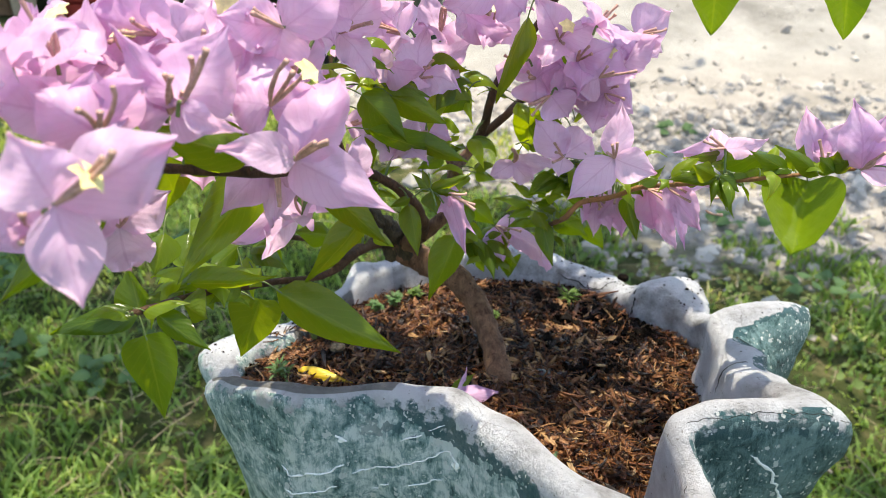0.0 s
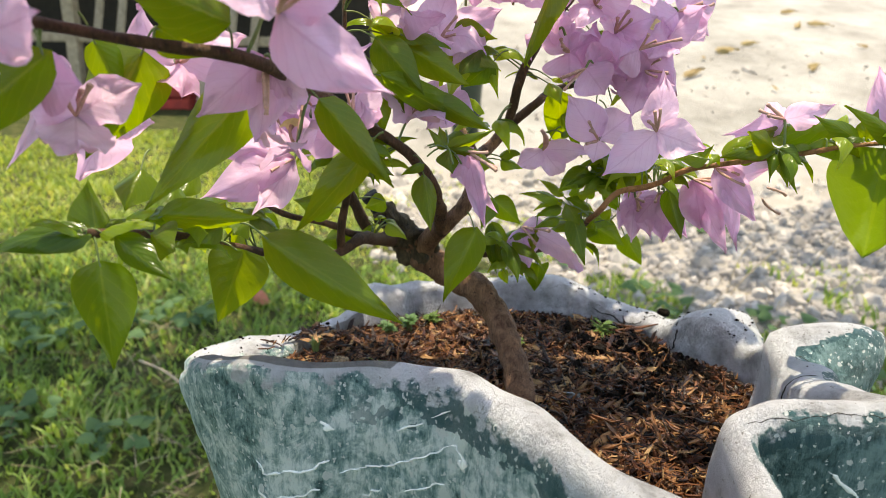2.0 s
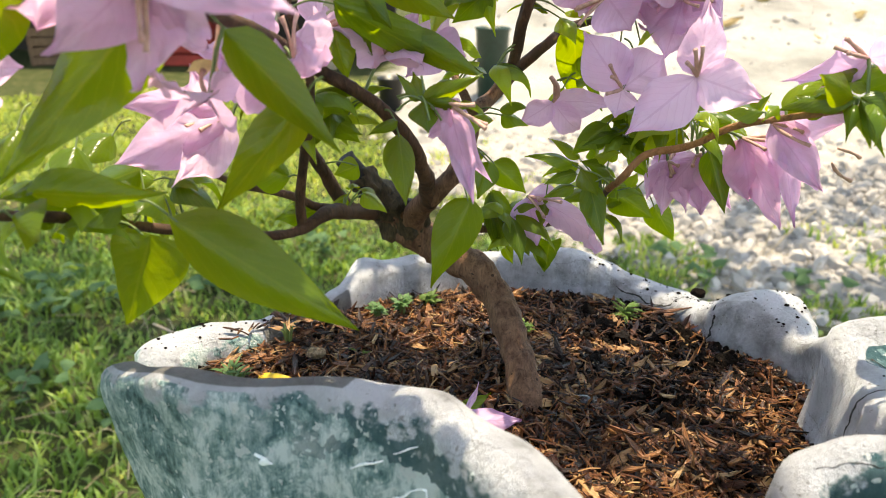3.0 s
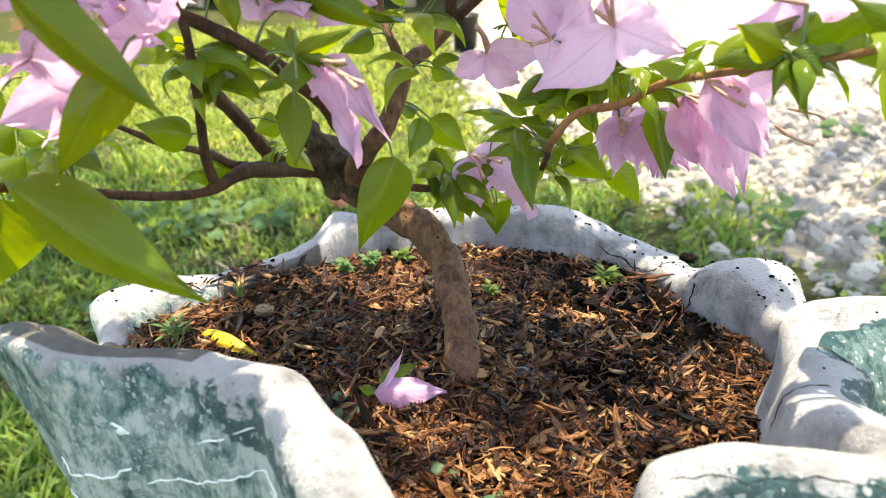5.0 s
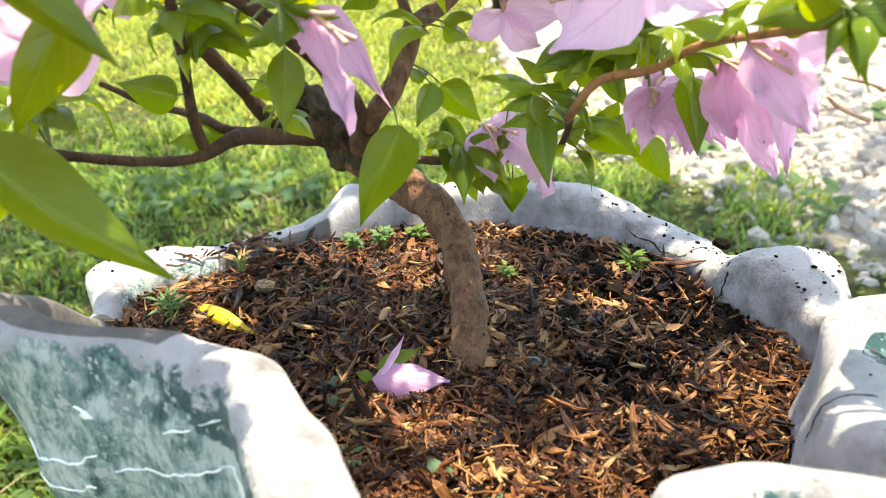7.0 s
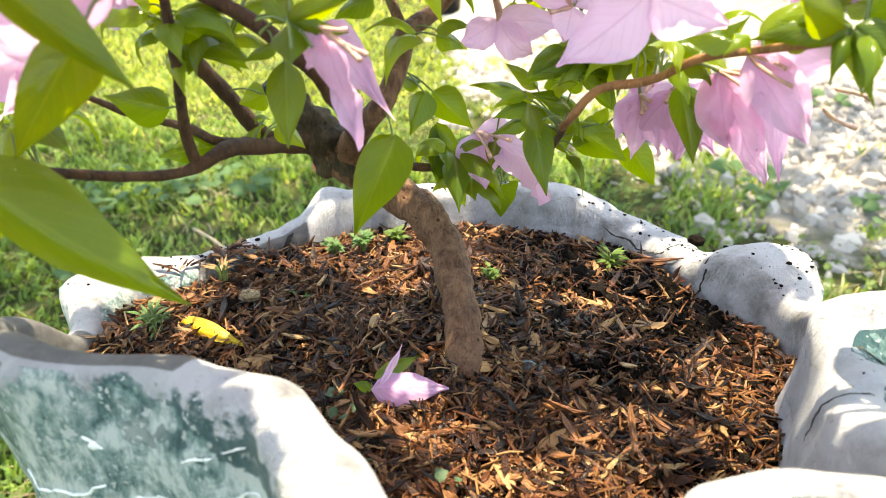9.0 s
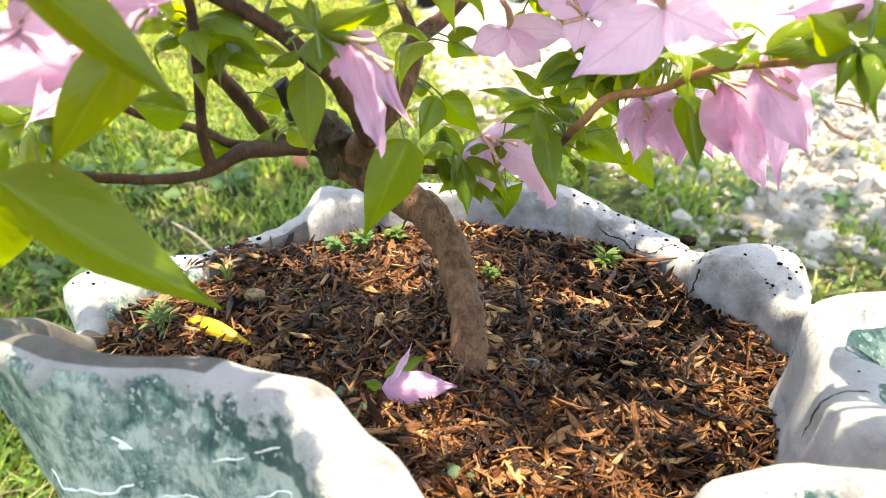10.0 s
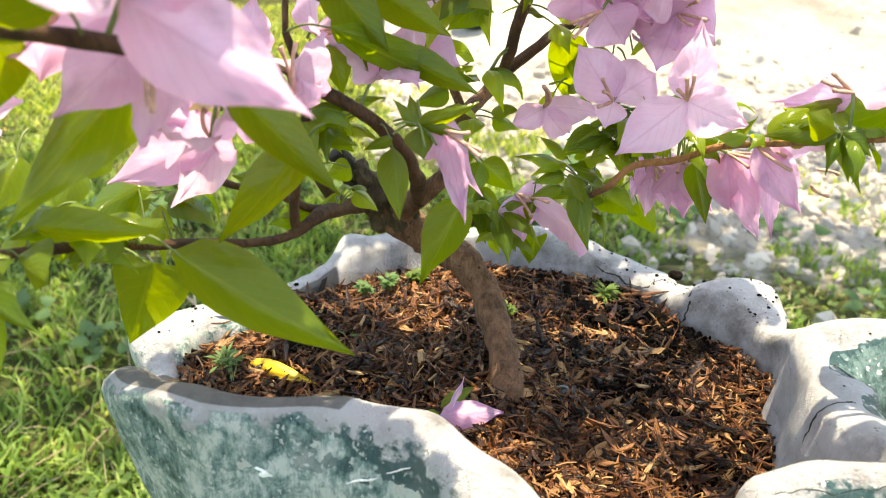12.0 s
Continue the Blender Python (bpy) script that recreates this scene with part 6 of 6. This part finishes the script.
pebble("bark_piece", (-0.091, 0.519, 0.742), 0.0065, plain("bark_pale", (0.27, 0.19, 0.11), 0.9, 420, 1.0, 0.004, 0.7), "pale torn bark piece lying on the mulch", "bark chip", 0.55)


def rim_dirt():
    rnd = random.Random(8)
    verts, faces = [], []
    for ang0, ang1, n in ((42, 62, 60), (26, 36, 34), (62, 110, 40), (142, 174, 60), (-15, 15, 5)):
        for _ in range(n):
            ang = rnd.uniform(ang0, ang1)
            r_in, r_out, top = rim_at(ang)
            r = rnd.uniform(r_in, r_out)
            p = CENTRE + Vector((math.cos(radians(ang)) * r, math.sin(radians(ang)) * r, top + 0.01))
            near, nrm, _, _ = POT_TREE.find_nearest(p)
            size = 0.0006 * rnd.lognormvariate(0, 0.55)
            off = len(verts)
            for v in ICO_V:
                verts.append(near + nrm * size * 0.3 + Vector((v.x * rnd.uniform(0.7, 1.5), v.y * rnd.uniform(0.7, 1.5), v.z * 0.7)) * size)
            faces += [tuple(i + off for i in f) for f in ICO_F]
    tagged(link_mesh("rim_dirt", verts, faces, SOIL, None, False), "crumbs of dark soil scattered on the white rim", "soil crumbs", kind="stuff")


rim_dirt()


# ---- litter on the lawn and the bank ----
loose_sheet("fallen_leaf", (-0.78, 2.36, 0.05), (-0.71, 2.34, 0.03), 0.055, 0.1, REDLEAF, "pinkish-red fallen leaf lying in the grass", "leaf", normal=(0, -0.9, 0.4))
for bx, by, ln, wd, turn in ((2.15, 6.7, 0.22, 0.075, 0.1), (1.74, 6.16, 0.26, 0.06, 0.55), (2.42, 6.92, 0.2, 0.05, 0.2), (2.8, 6.41, 0.14, 0.05, 0.3), (3.19, 8.12, 0.2, 0.06, 0.1), (3.29, 7.56, 0.25, 0.06, -0.2), (2.77, 6.34, 0.12, 0.05, 0.6), (3.06, 7.51, 0.16, 0.06, 0.9), (2.3, 5.9, 0.07, 0.03, 2.0), (1.9, 6.5, 0.06, 0.03, 1.0), (3.4, 6.9, 0.1, 0.04, 2.6)):
    d = Vector((math.cos(turn), math.sin(turn) * 1.2, math.sin(turn) * 0.4)) * ln / 2
    c = Vector((bx, by, ground_height(bx, by) + 0.03))
    tagged(sheet_object("dry_leaf", c - d, c + d, (0, -0.7, 0.7), wd, 0.12, "ovate", ln * 77 + wd * 500, DRYLEAF, None, fold=0.5, wave=0.1), "dry brown fallen leaf on the pale bank", "leaf", "dry leaves on the bank")


def straw_stalk(points, radius, label):
    v, f, _ = tube(points, [radius] * len(points), 6)
    return tagged(link_mesh("dry_stalk", v, f, PALEWOOD), label, "stalk")


straw_stalk([(-0.942, 1.827, 0.05), (-0.82, 1.74, 0.06), (-0.683, 1.64, 0.03)], 0.0035, "pale dry stalk lying in the grass")
straw_stalk([(-0.74, 1.75, 0.05), (-0.70, 1.66, 0.05), (-0.68, 1.60, 0.02)], 0.0025, "pale dry stalk lying in the grass")
straw_stalk([(0.70, 1.30, 0.06), (0.75, 1.218, 0.05), (0.80, 1.12, 0.03)], 0.004, "pale dry stalk lying in the grass")


straw_stalk([(0.94, 2.58, 0.0), (1.02, 2.60, 0.11), (1.12, 2.62, 0.21)], 0.003, "thin dry brown stalk standing in the rubble")
straw_stalk([(0.98, 2.66, 0.0), (1.00, 2.67, 0.12), (1.05, 2.68, 0.22)], 0.0025, "thin dry brown stalk standing in the rubble")
straw_stalk([(1.40, 2.95, 0.0), (1.47, 2.97, 0.12), (1.57, 3.0, 0.23)], 0.003, "thin dry brown stalk standing in the rubble")


def lawn_weed(at, count, size, seed):
    rnd = random.Random(seed)
    top = tagged(new("lawn_weed"), "broad-leaved dull green weed in the lawn", "weed", "weeds in the lawn")
    top.location = at
    for i in range(count):
        a = rnd.uniform(0, 6.28)
        out = Vector((math.cos(a), math.sin(a), 0))
        base = out * rnd.uniform(0.0, 0.09) + Vector((0, 0, rnd.uniform(0.02, 0.07)))
        tip = base + (out + Vector((0, 0, rnd.uniform(-0.4, 0.3)))).normalized() * size * rnd.uniform(0.6, 1.1)
        sheet_object("leaf", base, tip, Vector((0, -0.5, 1)), size * rnd.uniform(0.55, 0.8), 0.1, "heart", seed * 13 + i, BROADWEED, top, stem=Vector((0, 0, 0)))
    return top


BROADWEED = blade_material("weed_broad", (0.06, 0.125, 0.045), (0.085, 0.165, 0.06), (0.09, 0.16, 0.06), 0.35, 0.8, (0.1, 0.17, 0.07), 0.3, (1.3, 1.3, 1.0))
for i, (wx, wy) in enumerate(((-1.28, 1.97), (-1.18, 2.10), (-0.99, 2.09), (-1.40, 2.12), (-1.08, 2.22), (-0.86, 2.2), (-1.5, 1.9), (-0.62, 2.55), (-1.1, 1.55), (-0.85, 1.45), (1.15, 1.9), (0.7, 2.4))):
    lawn_weed((wx, wy, ground_height(wx, wy)), 12, 0.055, 90 + i)
for i, (wx, wy) in enumerate(((1.2, 3.58), (0.35, 2.95), (0.7, 2.6), (1.05, 2.35))):
    lawn_weed((wx, wy, ground_height(wx, wy)), 10, 0.07, 120 + i)


def ground_cover():
    """Small round leaves of creeping weeds between the grass."""
    rng = random.Random(31)
    verts, faces = [], []
    made = 0
    while made < 6500:
        d, a = 0.8 + 3.4 * rng.random() ** 1.3, rng.uniform(-0.95, 0.75)
        x, y = d * math.sin(a), d * math.cos(a)
        if y > gravel_edge(x) - 0.1 or noise.noise(Vector((x * 1.7, y * 1.7, 12))) < rng.uniform(-0.15, 0.25) or (x - 0.04) ** 2 + (y - 0.47) ** 2 < 0.06:
            continue
        made += 1
        size = rng.uniform(0.006, 0.015)
        up = Vector((rng.gauss(0, 0.45), rng.gauss(-0.15, 0.45), 1)).normalized()
        u = up.orthogonal().normalized()
        w = up.cross(u)
        c = Vector((x, y, ground_height(x, y) + rng.uniform(0.012, 0.045)))
        off = len(verts)
        start = rng.uniform(0, 6.28)
        verts.append(c - up * size * 0.25)
        for k in range(7):
            t = start + 6.283 * k / 7
            r = size * (1.25 if k == 0 else 1.0) * rng.uniform(0.85, 1.1)
            verts.append(c + u * math.cos(t) * r + w * math.sin(t) * r * 0.6)
        faces += [(off, off + 1 + k, off + 1 + (k + 1) % 7) for k in range(7)]
    tagged(link_mesh("creeping_weeds", verts, faces, COVER), "low creeping round-leaved weeds spread through the lawn", "weeds", kind="stuff")


def straw():
    rng = random.Random(41)
    verts, faces = [], []
    for _ in range(1500):
        d, a = 0.8 + 3.0 * rng.random() ** 1.2, rng.uniform(-0.95, 0.75)
        x, y = d * math.sin(a), d * math.cos(a)
        if y > gravel_edge(x) + 0.5 or (x - 0.04) ** 2 + (y - 0.47) ** 2 < 0.06:
            continue
        c = Vector((x, y, ground_height(x, y) + rng.uniform(0.01, 0.05)))
        t = rng.uniform(0, 6.28)
        along = Vector((math.cos(t), math.sin(t), rng.gauss(0, 0.25))) * rng.uniform(0.015, 0.06)
        wide = Vector((-math.sin(t), math.cos(t), 0)) * rng.uniform(0.0008, 0.002)
        off = len(verts)
        bow = Vector((0, 0, 0.006))
        for p in (c - along, c + bow, c + along):
            verts += [p + wide, p - wide, p + Vector((0, 0, 0.0012))]
        for k in (0, 3):
            faces += [(off + k, off + k + 3, off + k + 5, off + k + 2), (off + k + 2, off + k + 5, off + k + 4, off + k + 1), (off + k + 1, off + k + 4, off + k + 3, off + k)]
    tagged(link_mesh("straw", verts, faces, STRAW), "dry brown and pale straw littered through the lawn", "straw", kind="stuff")


STRAW = island_material("dry_straw", [(0.0, (0.13, 0.09, 0.05)), (0.45, (0.25, 0.19, 0.11)), (0.75, (0.40, 0.33, 0.2)), (1.0, (0.55, 0.48, 0.32))], 0.8, 60)
straw()
COVER = island_material("weed_cover", [(0.0, (0.06, 0.115, 0.035)), (0.45, (0.10, 0.165, 0.05)), (0.75, (0.16, 0.23, 0.07)), (1.0, (0.25, 0.30, 0.12))], 0.6, 40, 0.4)
ground_cover()


# ---- unseen tree, added beside the lawn for its shade ----
def shade_tree():
    tree = empty("tree", "unseen broadleaf tree added over the lawn to shade it", "tree")
    rnd = random.Random(21)
    limbs = [("trunk", [(-7.2, 2.1, 0), (-7.1, 2.2, 1.2), (-6.8, 2.3, 2.4), (-6.2, 2.4, 3.4)], [0.20, 0.16, 0.14, 0.12]),
             ("limb", [(-6.2, 2.4, 3.4), (-5.0, 2.5, 4.2), (-3.8, 2.6, 4.5), (-2.4, 2.6, 4.6), (-0.6, 2.4, 4.6), (1.2, 3.0, 4.6), (2.6, 3.7, 4.6)], [0.11, 0.09, 0.07, 0.05, 0.04, 0.03, 0.02]),
             ("limb", [(-6.4, 2.4, 3.1), (-6.0, 3.1, 4.4), (-5.2, 3.7, 5.2)], [0.08, 0.06, 0.02]),
             ("limb", [(-3.8, 2.6, 4.5), (-3.2, 1.9, 4.8), (-2.6, 1.6, 4.9)], [0.05, 0.035, 0.015]),
             ("limb", [(-2.9, 2.7, 4.55), (-2.2, 3.2, 4.8), (-1.0, 3.9, 4.8)], [0.04, 0.03, 0.012]),
             ("limb", [(-3.2, 1.9, 4.8), (-2.7, 1.2, 4.75), (-2.1, 0.7, 4.65)], [0.03, 0.02, 0.01])]
    for k, (name, pts, rad) in enumerate(limbs):
        v, f, _ = tube(pts, rad, 10, 0.12, k)
        link_mesh(name, v, f, BARK, tree)
    verts, faces, uvs = [], [], []
    # Leaves are set along the sun's direction above the ground they should shade.
    over = Vector((SUN_DIR.x / SUN_DIR.z, SUN_DIR.y / SUN_DIR.z, 0))
    for gx, gy, sx, sy, count, gate in ((-0.35, 1.75, 1.3, 0.55, 1900, -0.22), (1.7, 3.1, 0.9, 0.6, 520, -0.1)):
        made = 0
        while made < count:
            c = Vector((gx + rnd.gauss(0, sx), gy + rnd.gauss(0, sy), 0)) + over * 4.6 + Vector((0, 0, 4.6 + rnd.gauss(0, 0.3)))
            depth = c.y - over.y * c.z
            if noise.noise(c * 1.9) < gate or depth < 0.95 or (gx < 0 and depth > 2.7):
                continue
            made += 1
            d = Vector((rnd.gauss(0, 1), rnd.gauss(0, 1), rnd.gauss(-0.3, 0.5))).normalized()
            size = rnd.uniform(0.10, 0.18)
            n = Vector((rnd.gauss(0, 0.5), rnd.gauss(0, 0.5), 1))
            side = d.cross(n).normalized() * size * 0.3
            off = len(verts)
            verts += [c, c + d * size * 0.5 + side, c + d * size - Vector((0, 0, size * 0.2)), c + d * size * 0.5 - side]
            uvs += [(0, .5), (.5, 1), (1, .5), (.5, 0)]
            faces += [(off, off + 1, off + 2, off + 3)]
    crown = link_mesh("crown", verts, faces, LEAF, tree, False)
    set_uv(crown.data, uvs)


shade_tree()


# ---- things by the shed and on the bank ----
def tub(at, radius, height, mat, label):
    """An open plastic tub with a rolled lip."""
    prof = [(0.0, 0.0), (radius * 0.82, 0.0), (radius, height * 0.96), (radius * 1.08, height * 0.97), (radius * 1.08, height), (radius * 0.95, height), (radius * 0.78, 0.02), (0.0, 0.02)]
    seg, verts, faces = 28, [], []
    for k in range(seg):
        a = 2 * math.pi * k / seg
        verts += [(r * math.cos(a), r * math.sin(a), z) for r, z in prof]
    n = len(prof)
    for k in range(seg):
        for i in range(n - 1):
            faces.append((k * n + i, ((k + 1) % seg) * n + i, ((k + 1) % seg) * n + i + 1, k * n + i + 1))
    ob = link_mesh("tub", verts, faces, mat)
    ob.location = at
    return tagged(ob, label, "tub")


GREENPLASTIC = plain("plastic_dark_green", (0.012, 0.035, 0.025), 0.45, 30, 0.2, 0.002)
tub((-0.10, 5.0, ground_height(-0.10, 5.0) - 0.02), 0.11, 0.45, GREENPLASTIC, "dark green plastic tub standing on the bank")
tub((-0.80, 5.1, ground_height(-0.80, 5.1) - 0.02), 0.09, 0.26, plain("plastic_black", (0.012, 0.012, 0.013), 0.4), "small black plastic tub on the bank")


def crate(at, size, mat, turn, label):
    """A slatted box: four corner posts with boards between."""
    top = empty("crate", label, "crate")
    top.location, top.rotation_euler = at, (0, 0, turn)
    w, d, h = size
    for sx in (-1, 1):
        for sy in (-1, 1):
            box_part("post", (sx * w / 2, sy * d / 2, h / 2), (0.04, 0.04, h), mat, top, 0.004)
    for k in range(4):
        z = h * (k + 0.5) / 4
        for sy in (-1, 1):
            box_part("board", (0, sy * (d / 2 + 0.025), z), (w, 0.015, h / 4 * 0.8), mat, top, 0.003)
        for sx in (-1, 1):
            box_part("board", (sx * (w / 2 + 0.025), 0, z), (0.015, d, h / 4 * 0.8), mat, top, 0.003)
    box_part("base", (0, 0, 0.02), (w, d, 0.02), mat, top, 0.003)
    return top


crate((-3.6, 8.1, ground_height(-3.6, 8.1)), (0.7, 0.5, 0.55), REDPAINT, 0.1, "weathered red slatted crate under the shed roof")
crate((-4.9, 7.9, ground_height(-4.9, 7.9)), (0.6, 0.5, 0.4), BROWNWOOD, 0.4, "brown wooden slatted crate under the shed roof")


def plank(foot, top, label):
    a, b = Vector(foot), Vector(top)
    ob = box_part("plank", (a + b) / 2, (0.11, 0.025, (b - a).length), PALEWOOD, None, 0.004)
    ob.rotation_euler = (b - a).to_track_quat("Z", "Y").to_euler()
    return tagged(ob, label, "plank", "planks by the shed")


for fx in (-4.2, -3.95, -3.0, -2.75, -2.5):
    plank((fx, 7.6, 0.0), (fx + 0.12, 7.86, 1.2), "pale weathered plank leaning on the shed's rail")
